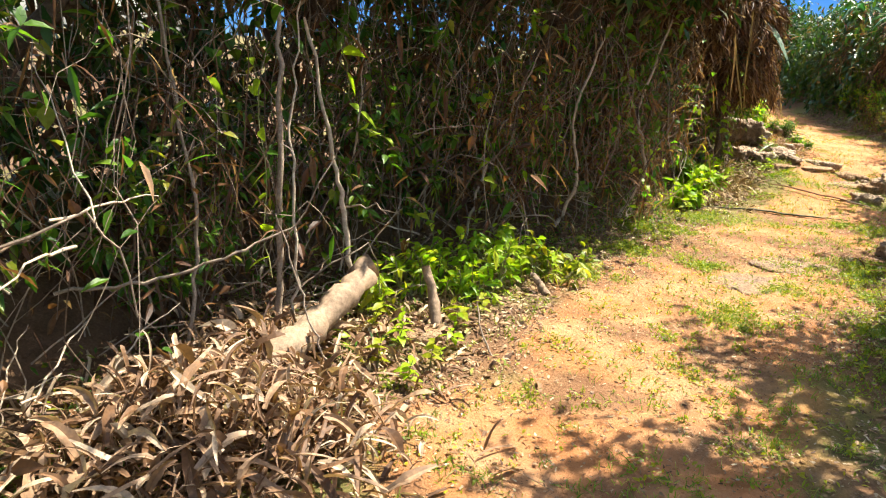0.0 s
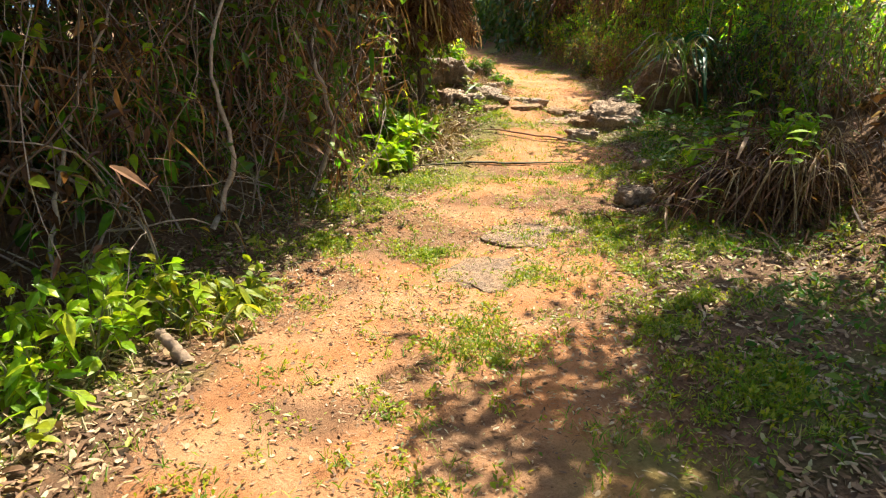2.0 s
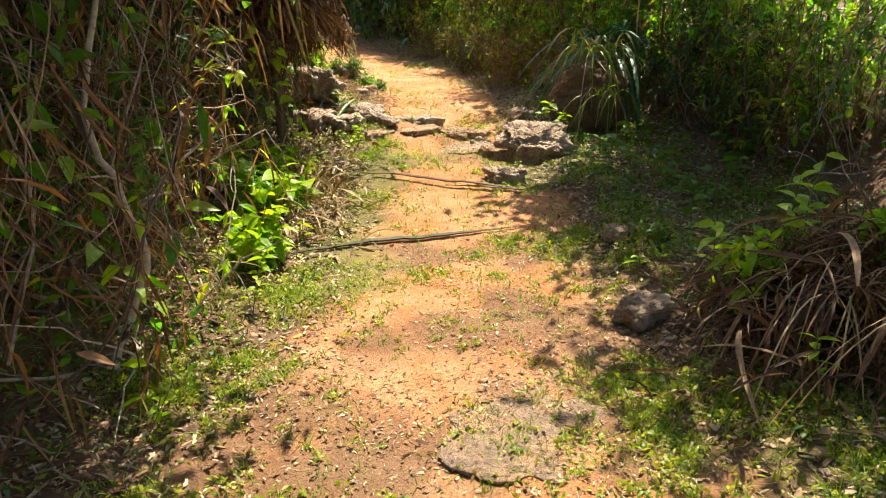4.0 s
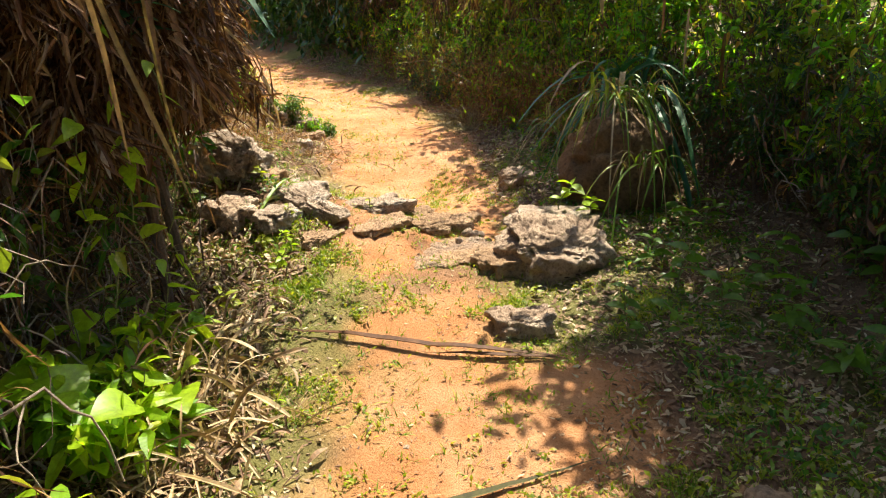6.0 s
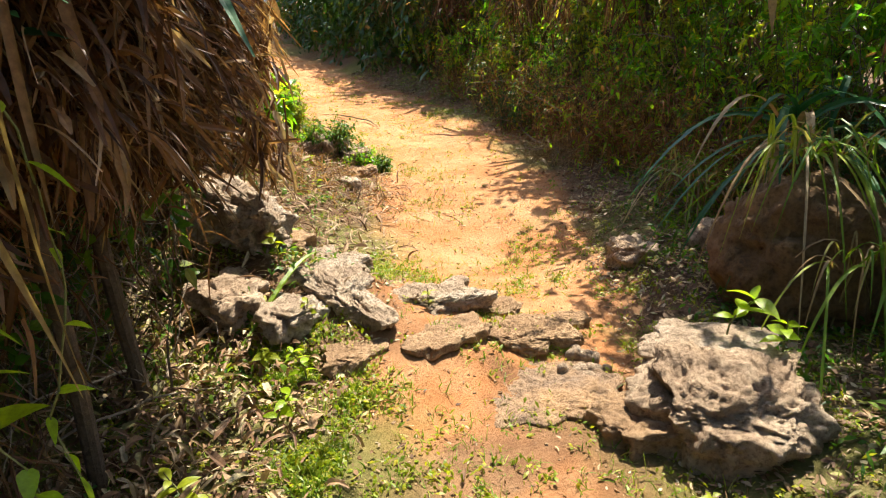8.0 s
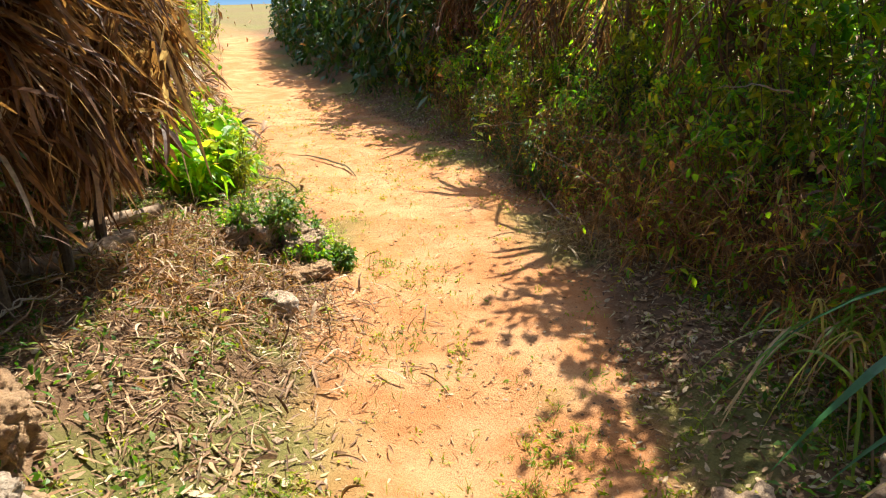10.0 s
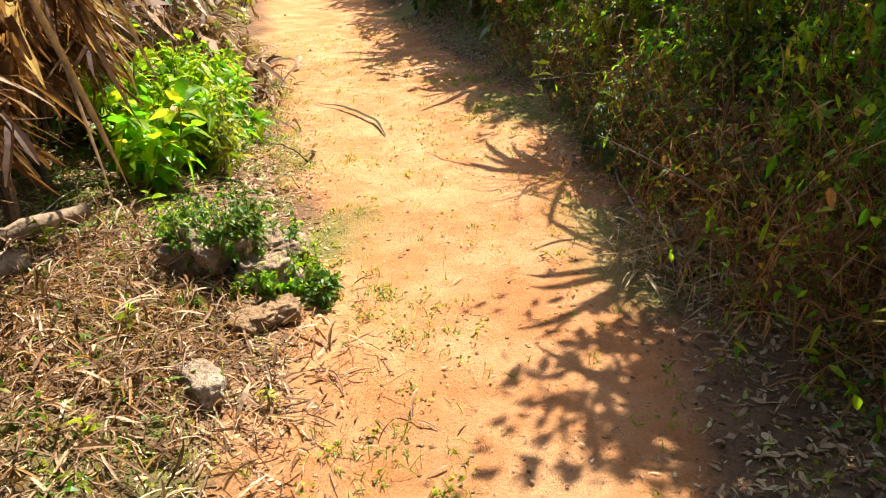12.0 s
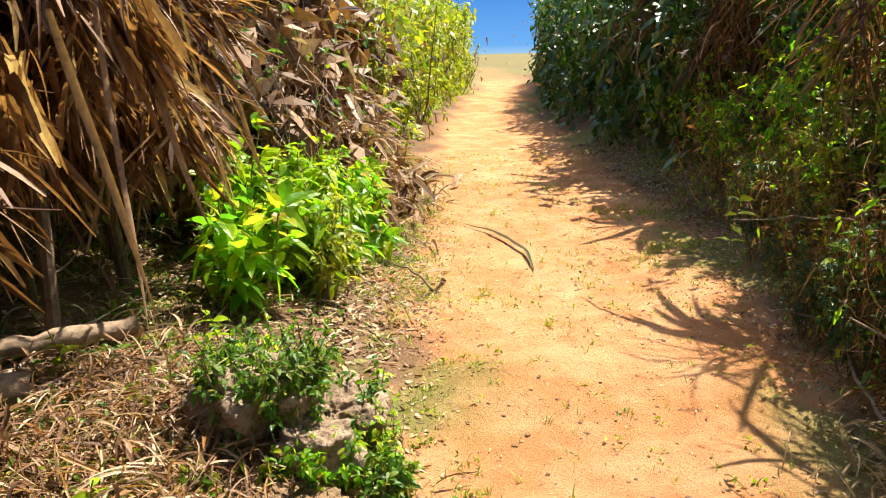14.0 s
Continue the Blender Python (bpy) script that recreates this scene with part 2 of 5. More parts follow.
# The plan, as x at each y: the feet of the two hedges, and the edges of the bare trail.
HEDGE_L = ((-12, -1.7), (1.5, -1.5), (2.5, -1.15), (3.5, -0.8), (4.3, -0.45), (5.0, 0.15), (5.7, 1.0), (6.7, 2.05), (7.5, 2.6), (8.5, 3.2), (9.2, 3.6), (9.8, 3.95), (10.8, 4.3), (12, 4.7),
           (13.2, 5.2), (14.2, 5.4), (15.2, 5.75), (16.6, 6.4), (19, 7.0), (23.5, 8.1), (34, 11.4), (60, 16))
HEDGE_R = ((-12, 3.7), (2, 3.6), (4, 3.5), (4.9, 4.2), (6, 5.3), (7.2, 6.1), (8.4, 6.6), (9.4, 7.0), (10.4, 7.55), (11.7, 8.1), (12.9, 8.45), (13.8, 8.75), (15.2, 9.15), (17.5, 9.55),
           (20, 9.9), (25, 10.7), (34, 13.4), (60, 19))
TRAIL_L = ((-12, -0.5), (2.5, -0.2), (4.3, 0.85), (5.5, 1.6), (6.5, 2.6), (7.5, 3.3), (8.5, 3.95), (9.3, 4.6), (9.7, 5.0), (11, 5.6), (12, 6.1), (13, 6.5), (14.5, 6.75), (16.6, 7.1), (19, 7.5),
           (23.5, 8.5), (34, 11.6), (60, 16.5))
TRAIL_R = ((-12, 1.4), (2, 1.6), (3.5, 2.2), (5, 3.2), (6.2, 4.0), (7, 4.5), (8, 5.05), (9, 5.75), (10, 6.5), (11, 7.2), (12, 7.8), (13, 8.2), (14, 8.55), (15.2, 8.95), (17.5, 9.35), (20, 9.7), (25, 10.5),
           (34, 13.1), (60, 18.5))


def line(rows, y):
    return np.interp(y, [r[0] for r in rows], [r[1] for r in rows])


# Rises and hollows of the ground: x, y, half widths, height. A rock sill crosses the trail, with a dip behind it.
MOUNDS = ((4.2, 8.6, 0.75, 0.7, 0.12), (4.62, 9.75, 0.46, 0.55, 0.28), (5.05, 9.15, 0.42, 0.32, 0.10), (5.95, 10.35, 0.6, 0.6, -0.13), (4.36, 10.55, 0.30, 0.55, 0.36),
          (6.02, 12.75, 0.36, 0.32, 0.10))


def height(x, y):
    """The ground's height."""
    x, y = np.asarray(x, float), np.asarray(y, float)
    hl, hr, tl, tr = line(HEDGE_L, y), line(HEDGE_R, y), line(TRAIL_L, y), line(TRAIL_R, y)
    near = 1 - step(36, 46, y)
    z = 0.3 * step(15, 38, y)
    z = z + 0.55 * step(0.0, 1.6, hl - x) * near + 0.65 * step(-0.1, 1.6, x - hr) * near
    z = z + 0.30 * step(0.0, 1.1, tl - x) * step(10.6, 11.6, y) * (1 - step(15, 17, y))
    z = z + 0.10 * step(0.0, 0.5, x - tr) * near
    z = z - 0.02 * step(0.15, 0.8, np.minimum(x - tl, tr - x)) * near
    for cx, cy, rx, ry, h in MOUNDS:
        z = z + h * np.exp(-((x - cx) / rx) ** 2 - ((y - cy) / ry) ** 2)
    fade = np.exp(-((np.maximum(np.abs(x - 5) - 9, 0) / 8) ** 2))
    rough = 0.35 + 0.65 * step(-0.1, 0.5, np.maximum(tl - x, x - tr))
    return z + (0.10 * fbm(x * 0.9, y * 0.9, 3) + 0.045 * fbm(x * 4, y * 4, 11, 4) * rough + 0.017 * fbm(x * 17, y * 17, 23, 3)) * fade


def nearest_height(x, y):
    return float(height(np.array([x]), np.array([y]))[0])


def mesh_from(name, V, F, mat, smooth=False):
    """A mesh of quads from arrays."""
    V, F = np.asarray(V, np.float32).reshape(-1, 3), np.asarray(F, np.int32).reshape(-1, 4)
    me = bpy.data.meshes.new(name)
    me.vertices.add(len(V))
    me.vertices.foreach_set("co", V.ravel())
    me.loops.add(F.size)
    me.loops.foreach_set("vertex_index", F.ravel())
    me.polygons.add(len(F))
    me.polygons.foreach_set("loop_start", np.arange(0, F.size, 4, dtype=np.int32))
    me.polygons.foreach_set("use_smooth", np.full(len(F), smooth))
    me.materials.append(mat)
    me.update(calc_edges=True)
    return me


def part(name, geo, mat, parent, label="", smooth=False, kind=""):
    me = geo if isinstance(geo, bpy.types.Mesh) else mesh_from(name, *geo, mat, smooth)
    ob = new(name, me)
    ob.parent = parent
    return tagged(ob, label, kind=kind)


def thing(name, label, category, at=(0, 0, 0), group="", kind=""):
    e = new(name)
    e.empty_display_size = 0.1
    e.location = at
    return tagged(e, label, category, group, kind)


def single(name, geo, mat, label, category, at=(0, 0, 0), kind="", group="", smooth=False):
    ob = new(name, mesh_from(name, *geo, mat, smooth))
    ob.location = at
    return tagged(ob, label, category, group, kind)


def joined(*geos):
    Vs, Fs, k = [], [], 0
    for V, F in geos:
        Vs.append(V)
        Fs.append(np.asarray(F) + k)
        k += len(V)
    return np.concatenate(Vs), np.concatenate(Fs)


def unit(v):
    return v / np.maximum(np.linalg.norm(v, axis=-1, keepdims=True), 1e-9)


def directions(rng, n, up=0.0, spread=1.0):
    """Random directions; up adds to z."""
    v = rng.normal(size=(n, 3)) * spread
    v[:, 2] += up
    return unit(v)


def blades(rng, P, D, L, W, droop=0.3, segs=3, shape="leaf", fold=0.0, curl=0.0):
    """Leaves or blades: from P along D, L long, W wide, sinking towards the tip. fold > 0 gives them a keel."""
    n = len(P)
    L, W = np.broadcast_to(L, n).astype(float), np.broadcast_to(W, n).astype(float)
    droop = np.broadcast_to(droop, n).astype(float)
    t = np.linspace(0, 1, segs + 1)
    side = unit(np.cross(D, rng.normal(size=(n, 3)) * 0.45 + np.array((0, 0, 1.0))))
    normal = np.cross(side, D)
    C = P[:, None] + D[:, None] * (L[:, None] * t)[..., None]
    C[..., 2] -= (droop * L)[:, None] * t ** 2
    c = rng.normal(size=n) * curl
    C += side[:, None] * ((c * L)[:, None] * t ** 2)[..., None]
    if shape == "leaf":
        w = np.sin(np.pi * np.clip(t, 0.03, 0.985) ** 0.75)
    elif shape == "heart":
        w = np.interp(t, (0, 0.08, 0.3, 0.6, 0.85, 1), (0.45, 0.9, 1.0, 0.72, 0.3, 0.02))
    elif shape == "strap":
        w = np.interp(t, (0, 0.15, 0.7, 1), (0.7, 1.0, 0.85, 0.06))
    elif shape == "torn":
        w = np.interp(t, (0, 0.3, 0.8, 1), (0.6, 1.0, 0.9, 0.35))
    else:
        w = (1 - t) ** 0.7 * 0.95 + 0.05
    w = w[None] * W[:, None] * 0.5
    if shape == "torn":
        w = w * rng.uniform(0.6, 1.3, w.shape)
    rows = [C - side[:, None] * w[..., None], C + side[:, None] * w[..., None]]
    if fold > 0:
        lift = normal[:, None] * (w * fold)[..., None]
        rows = [rows[0] + lift, C, rows[1] + lift]
    A = len(rows)
    V = np.stack(rows, axis=2).reshape(-1, 3)
    base = (np.arange(n) * (segs + 1) * A)[:, None, None] + (np.arange(segs) * A)[None, :, None] + np.arange(A - 1)[None, None]
    F = np.stack([base, base + 1, base + 1 + A, base + A], axis=-1).reshape(-1, 4)
    return V, F


def tubes(C, R, sides=4):
    """Round stems along the curves C (n, k, 3) with radii R (n, k)."""
    n, k, _ = C.shape
    T = unit(np.gradient(C, axis=1))
    ref = np.where(np.abs(T[..., 2:3]) > 0.9, np.array((1.0, 0, 0)), np.array((0, 0, 1.0)))
    A = unit(np.cross(T, ref))
    B = np.cross(T, A)
    ang = np.arange(sides) * 2 * np.pi / sides
    V = C[:, :, None] + (A[:, :, None] * np.cos(ang)[:, None] + B[:, :, None] * np.sin(ang)[:, None]) * R[:, :, None, None]
    base = (np.arange(n) * k * sides)[:, None, None] + (np.arange(k - 1) * sides)[None, :, None]
    j = np.arange(sides)[None, None]
    j2 = (j + 1) % sides
    F = np.stack([base + j, base + j2, base + sides + j2, base + sides + j], axis=-1).reshape(-1, 4)
    return V.reshape(-1, 3), F


def wander(rng, P, D, L, k=8, jitter=0.25, droop=0.0):
    """Crooked curves from P along D."""
    n = len(P)
    L = np.broadcast_to(L, n).astype(float)
    C = np.zeros((n, k, 3))
    C[:, 0] = P
    d = D.copy()
    for i in range(1, k):
        d = d + rng.normal(size=(n, 3)) * jitter
        d[:, 2] -= droop
        d = unit(d)
        C[:, i] = C[:, i - 1] + d * (L / (k - 1))[:, None]
    return C


def held(C, r):
    """Keeps curves within r of the upright through their plant."""
    q = np.linalg.norm(C[..., :2], axis=-1, keepdims=True)
    C[..., :2] *= r * np.tanh(q / r) / np.maximum(q, 1e-6)
    return C


def taper(n, k, r0, r1):
    r0 = np.broadcast_to(r0, n).astype(float)
    return r0[:, None] * np.linspace(1, r1, k)[None]


def along(C, rng, m, lo=0.2):
    """m places on each curve, with the direction there."""
    n, k, _ = C.shape
    s = rng.uniform(lo, 1, (n, m)) * (k - 1.001)
    i = s.astype(int)
    f = (s - i)[..., None]
    r = np.arange(n)[:, None]
    return (C[r, i] * (1 - f) + C[r, i + 1] * f).reshape(-1, 3), unit(C[r, i + 1] - C[r, i]).reshape(-1, 3)


# ---- ground ----
def grid_axis(lo, hi, fine, far):
    mid = np.arange(lo, hi, fine)
    grow, s, v = [], fine, hi
    while v < far:
        s *= 1.22
        v += s
        grow.append(v)
    before = [lo - (g - hi) for g in grow]
    return np.concatenate([before[::-1], mid, [hi] if mid[-1] < hi - 1e-6 else [], grow])


gx, gy = grid_axis(-2.2, 10.0, 0.05, 1500), grid_axis(-0.5, 19.0, 0.05, 1500)
X, Y = np.meshgrid(gx, gy)
Zg = height(X, Y)
nx, ny = len(gx), len(gy)
idx = np.arange(nx * ny).reshape(ny, nx)
Fg = np.stack([idx[:-1, :-1], idx[:-1, 1:], idx[1:, 1:], idx[1:, :-1]], axis=-1)
ground = new("ground", mesh_from("ground", np.stack([X, Y, Zg], -1), Fg, M_SOIL, True))
tagged(ground, "trodden ochre dirt trail with leaf litter and thin grass at its edges", "ground", kind="structure")
tl, tr = line(TRAIL_L, Y), line(TRAIL_R, Y)
inside = np.minimum(X - tl, tr - X) + 0.55 * fbm(X * 1.7, Y * 1.7, 41) + 0.35 * fbm(X * 7, Y * 7, 47)
bare_a = step(-0.28, 0.14, inside)
bare_a = bare_a * (1 - 0.75 * step(-0.06, 0.16, fbm(X * 2.6, Y * 2.6, 53)) * (1 - step(8.8, 9.6, Y)))
turf_a = step(0.02, 0.16, fbm(X * 1.3, Y * 1.3, 61)) * step(0.55, 0.0, inside) * 0.8
open_field = step(36, 44, Y)
bare_a, turf_a = bare_a * (1 - 0.6 * open_field), np.maximum(turf_a, 0.45 * open_field)
for key, val in (("bare", bare_a), ("turf", turf_a)):
    at = ground.data.attributes.new(key, "FLOAT", "POINT")
    at.data.foreach_set("value", val.ravel().astype(np.float32))


# ---- far sky, seen at the end of the trail ----
arc = np.linspace(radians(40), radians(110), 30)
Vb = np.concatenate([np.stack([np.cos(arc) * 900, np.sin(arc) * 900, np.full(30, z)], 1) for z in (-8.0, 260.0)])
Fb = np.stack([np.arange(29), np.arange(29) + 1, np.arange(29) + 31, np.arange(29) + 30], 1)
backdrop = new("backdrop", mesh_from("backdrop", Vb, Fb, backdrop_material()))
backdrop.visible_shadow = False
tagged(backdrop, "clear blue sky beyond the end of the trail", "sky", kind="structure")


# ---- stones ----
def stone_geo(seed, size, detail=4, rough=0.35, flat=0.0, pits=0.0):
    """A lumpy stone: a rounded block pushed about by noise at several sizes, with hollows eaten into it."""
    bm = bmesh.new()
    bmesh.ops.create_icosphere(bm, subdivisions=detail, radius=1)
    off = Vector((seed * 3.7, seed * 1.3, seed * 7.1))
    big = max(size)
    for v in bm.verts:
        p = v.co.copy()
        q = Vector([math.copysign(abs(k) ** 0.85, k) for k in p])
        w = Vector((p.x * size[0], p.y * size[1], p.z * size[2])) / big
        d = 1 + rough * noise.noise(w * 1.7 + off) + rough * 0.6 * noise.noise(w * 4 + off)
        if flat and q.z > flat:
            q.z = flat + (q.z - flat) * 0.3
        q *= d
        s = Vector((q.x * size[0], q.y * size[1], q.z * size[2]))
        out = Vector((p.x / size[0], p.y / size[1], p.z / size[2])).normalized()
        fine = 0.055 * noise.noise(w * 9 + off) + 0.035 * noise.noise(w * 19 + off) + 0.02 * noise.noise(w * 40 + off)
        fine -= pits * 0.10 * max(0.0, noise.noise(w * 8 - off) - 0.1) + pits * 0.11 * max(0.0, noise.noise(w * 17 - off) - 0.05) + pits * 0.06 * max(0.0, noise.noise(w * 33 - off))
        v.co = s + out * fine * min(big, 3 * min(size))
    return bm


def stone(name, at, size, turn, seed, mat, label, rough=0.35, flat=0.0, pits=0.0, detail=4, sink=0.3, group="", lean=0):
    bm = stone_geo(seed, size, detail, rough, flat, pits)
    me = bpy.data.meshes.new(name)
    bm.to_mesh(me)
    bm.free()
    me.materials.append(mat)
    me.polygons.foreach_set("use_smooth", np.full(len(me.polygons), True))
    ob = new(name, me)
    ob.matrix_world = pose(at[0], at[1], nearest_height(at[0], at[1]) + size[2] * (1 - 2 * sink), lean, 0, turn)
    return tagged(ob, label, "rock", group)


stone("rock", (5.36, 8.16), (0.30, 0.25, 0.21), -42, 44, M_ROCK, "pitted grey limestone boulder beside the trail", 0.34, 0.42, 0.9, 6, 0.26, lean=14)
stone("rock", (5.14, 8.30), (0.20, 0.15, 0.11), -20, 31, M_ROCK_WARM, "dusty rock at the boulder's foot", 0.4, 0.5, 0.9, 5, 0.36)
stone("rock", (5.50, 8.40), (0.23, 0.15, 0.05), -38, 21, M_ROCK_PALE, "pale cracked slab lying on a boulder", 0.45, 0.4, 1.0, 5, -1.5)
stone("rock", (4.68, 7.72), (0.14, 0.11, 0.085), -35, 2, M_ROCK, "small grey rock with grass round it", 0.45, 0.6, 0.9, 5, 0.28)
stone("rock", (4.61, 9.62), (0.13, 0.31, 0.075), 6, 3, M_ROCK_PALE, "pale weathered limestone outcrop in the trail edge", 0.6, 0.3, 1.5, 6, 0.50, lean=8)
stone("rock", (4.70, 10.0), (0.18, 0.20, 0.07), -10, 33, M_ROCK_PALE, "pale weathered rock sunk in the trail edge", 0.7, 0.3, 1.5, 6, 0.44)
stone("rock", (4.34, 9.56), (0.16, 0.12, 0.09), 30, 34, M_ROCK_PALE, "small pitted grey rock among weeds", 0.45, 0.5, 0.8, 5, 0.38)
stone("rock", (4.46, 9.22), (0.13, 0.10, 0.05), 10, 37, M_ROCK_WARM, "flat pale stone sunk among weeds", 0.4, 0.4, 0.8, 5, 0.42)
stone("rock", (4.99, 9.45), (0.25, 0.15, 0.10), -12, 4, M_ROCK_PALE, "flat grey rock ledge forming a step", 0.45, 0.28, 1.1, 6, 0.42)
stone("rock", (5.24, 9.36), (0.14, 0.10, 0.09), -20, 38, M_ROCK_WARM, "dusty broken end of a rock ledge", 0.45, 0.35, 0.9, 5, 0.45)
stone("rock", (5.19, 9.03), (0.19, 0.13, 0.065), -28, 5, M_ROCK_WARM, "rounded dusty stone step sunk in the trail", 0.4, 0.35, 0.8, 6, 0.45)
stone("rock", (5.00, 8.72), (0.34, 0.24, 0.045), -35, 6, M_FLAT, "broad dusty slab worn level with the trail", 0.4, 0.25, 0.9, 6, 0.46)
stone("rock", (5.42, 9.12), (0.16, 0.09, 0.05), -15, 22, M_ROCK_WARM, "thin dusty stone sunk in the trail", 0.4, 0.4, 0.7, 5, 0.45)
stone("rock", (4.86, 9.12), (0.20, 0.10, 0.04), 5, 39, M_ROCK_WARM, "low dusty stone sunk in the trail", 0.4, 0.4, 0.7, 5, 0.45)
stone("rock", (4.40, 10.36), (0.15, 0.40, 0.20), 18, 7, M_ROCK_PALE, "crumbling pale earth and rock bank", 0.6, 0.8, 1.2, 6, 0.34)
stone("rock", (4.60, 10.30), (0.11, 0.22, 0.10), 24, 40, M_ROCK_WARM, "crumbled rock at the foot of the bank", 0.6, 0.6, 1.2, 5, 0.38)
stone("rock", (4.20, 9.90), (0.14, 0.20, 0.10), 10, 8, M_ROCK, "grey rock half buried in litter", 0.5, 0.6, 0.9, 5, 0.34)
stone("rock", (4.42, 10.98), (0.15, 0.36, 0.22), 15, 9, M_ROCK_WARM, "crumbling pale earth and rock bank", 0.55, 0.8, 1.1, 6, 0.36)
stone("rock", (6.36, 9.52), (0.16, 0.13, 0.10), 60, 41, M_ROCK, "grey rock in the shade of the bank", 0.4, 0.6, 0.8, 5, 0.3)
stone("rock", (5.93, 12.72), (0.20, 0.17, 0.13), 20, 10, M_ROCK, "grey rock overgrown with small plants", 0.4, 0.7, 0.8, 5, 0.3)
stone("rock", (6.12, 12.55), (0.11, 0.14, 0.11), 50, 11, M_ROCK, "dark grey rock overgrown with small plants", 0.4, 0.7, 0.8, 5, 0.3)
stone("rock", (6.22, 12.82), (0.17, 0.13, 0.10), 80, 42, M_ROCK, "grey pitted rock at the trail edge", 0.45, 0.6, 0.9, 5, 0.34)
stone("rock", (6.05, 12.32), (0.15, 0.10, 0.07), 10, 43, M_ROCK_WARM, "dusty rock among litter and small plants", 0.45, 0.6, 0.9, 5, 0.36)
stone("rock", (5.75, 11.90), (0.06, 0.12, 0.07), 20, 12, M_ROCK_PALE, "small pale rock at the trail edge", 0.3, 0.7, 0.5, 4, 0.3)
stone("rock", (2.26, 4.84), (0.28, 0.21, 0.035), 20, 13, M_FLAT, "flat grey rock worn level with the trail", 0.3, 0.15, 1.2, 6, 0.52)
stone("rock", (2.80, 5.25), (0.34, 0.25, 0.035), -30, 14, M_FLAT, "flat dusty rock worn level with the trail", 0.3, 0.15, 1.2, 6, 0.55)
stone("rock", (3.72, 5.62), (0.13, 0.09, 0.08), 0, 15, M_ROCK, "small grey rock in grass", 0.35, 0.7, 0.6, 5, 0.25)
stone("rock", (3.05, 7.90), (0.19, 0.15, 0.05), 25, 16, M_FLAT, "flat grey stone among dry leaves", 0.3, 0.4, 0.4, 5, 0.28)
stone("rock", (0.0, 3.58), (0.11, 0.08, 0.05), 15, 17, M_ROCK_WARM, "pale stone among dry leaves", 0.3, 0.4, 0.4, 4, 0.25)
stone("rock", (6.85, 9.25), (0.20, 0.16, 0.12), 35, 18, M_ROCK, "grey rock in the shade of the bank", 0.35, 0.6, 0.6, 5, 0.25)
stone("boulder", (6.42, 8.58), (0.38, 0.32, 0.40), -30, 24, M_CLAY, "rounded ochre clay boulder under drooping grass", 0.22, 0.0, 0.8, 5, 0.22)
stone("rock", (4.35, 6.35), (0.08, 0.07, 0.05), 35, 20, M_FLAT, "small stone in the shade", 0.3, 0.6, 0.3, 3, 0.2)


# ---- vegetation: one function a kind ----
def rand_in(rng, n, lo, hi):
    return rng.uniform(lo, hi, n)


def bush_geo(seed, h, r, stems, twigs, leaves, leaf, shape="leaf", spread=0.3, droop=0.35, bare=0.25):
    """Woody stems with twigs, and leaves along the twigs."""
    rng = np.random.default_rng(seed)
    a = rng.uniform(0, 2 * np.pi, stems)
    q = rng.uniform(0, 0.35 * r, stems)
    P = np.stack([np.cos(a) * q, np.sin(a) * q, np.full(stems, -0.05)], 1)
    D = unit(np.stack([np.cos(a) * spread, np.sin(a) * spread, np.ones(stems)], 1) + rng.normal(size=(stems, 3)) * 0.2)
    C = held(wander(rng, P, D, rng.uniform(0.7, 1.1, stems) * h, 9, 0.16), 0.7 * r)
    tp, td = along(C, rng, twigs, bare)
    TD = unit(td * 0.5 + directions(rng, len(tp), 0.15))
    T = held(wander(rng, tp, TD, rng.uniform(0.2, 0.6, len(tp)) * r, 5, 0.3, 0.03), 1.3 * r)
    lp, ld = along(T, rng, leaves, 0.05)
    LD = unit(ld * 0.6 + directions(rng, len(lp), 0.0))
    L = rng.uniform(0.6, 1.3, len(lp)) * leaf[0]
    R = taper(stems, 9, rng.uniform(0.005, 0.012, stems), 0.35)
    return [tubes(C[i:i + 1], R[i:i + 1], 5) for i in range(stems)], tubes(T, taper(len(T), 5, 0.003, 0.4), 3), blades(rng, lp, LD, L, L * leaf[1], droop, 3, shape, 0.25)


def bush(name, label, category, seed, h, r, stems, twigs, leaves, leaf, m_leaf, m_stem, at, dry=None, **kw):
    wood, twig, foliage = bush_geo(seed, h, r, stems, twigs, leaves, leaf, **kw)
    e = thing(name, label, category, at)
    for w in wood:
        part("stem", w, m_stem, e)
    part("twig_tangle", twig, m_stem, e, kind="stuff")
    part("foliage", foliage, m_leaf, e, kind="stuff")
    if dry:
        rng = np.random.default_rng(seed + 500)
        n = dry
        P = rng.normal(size=(n, 3)) * np.array((r * 0.5, r * 0.5, h * 0.28)) + np.array((0, 0, h * 0.4))
        P[:, 2] = np.abs(P[:, 2])
        part("dead_leaves", blades(rng, P, directions(rng, n, -0.5), rng.uniform(0.05, 0.14, n), rng.uniform(0.015, 0.04, n), 0.3, 3, "leaf", 0.4, 0.2), M_BROWN, e, "brown curled dead leaves", kind="stuff")
    return e


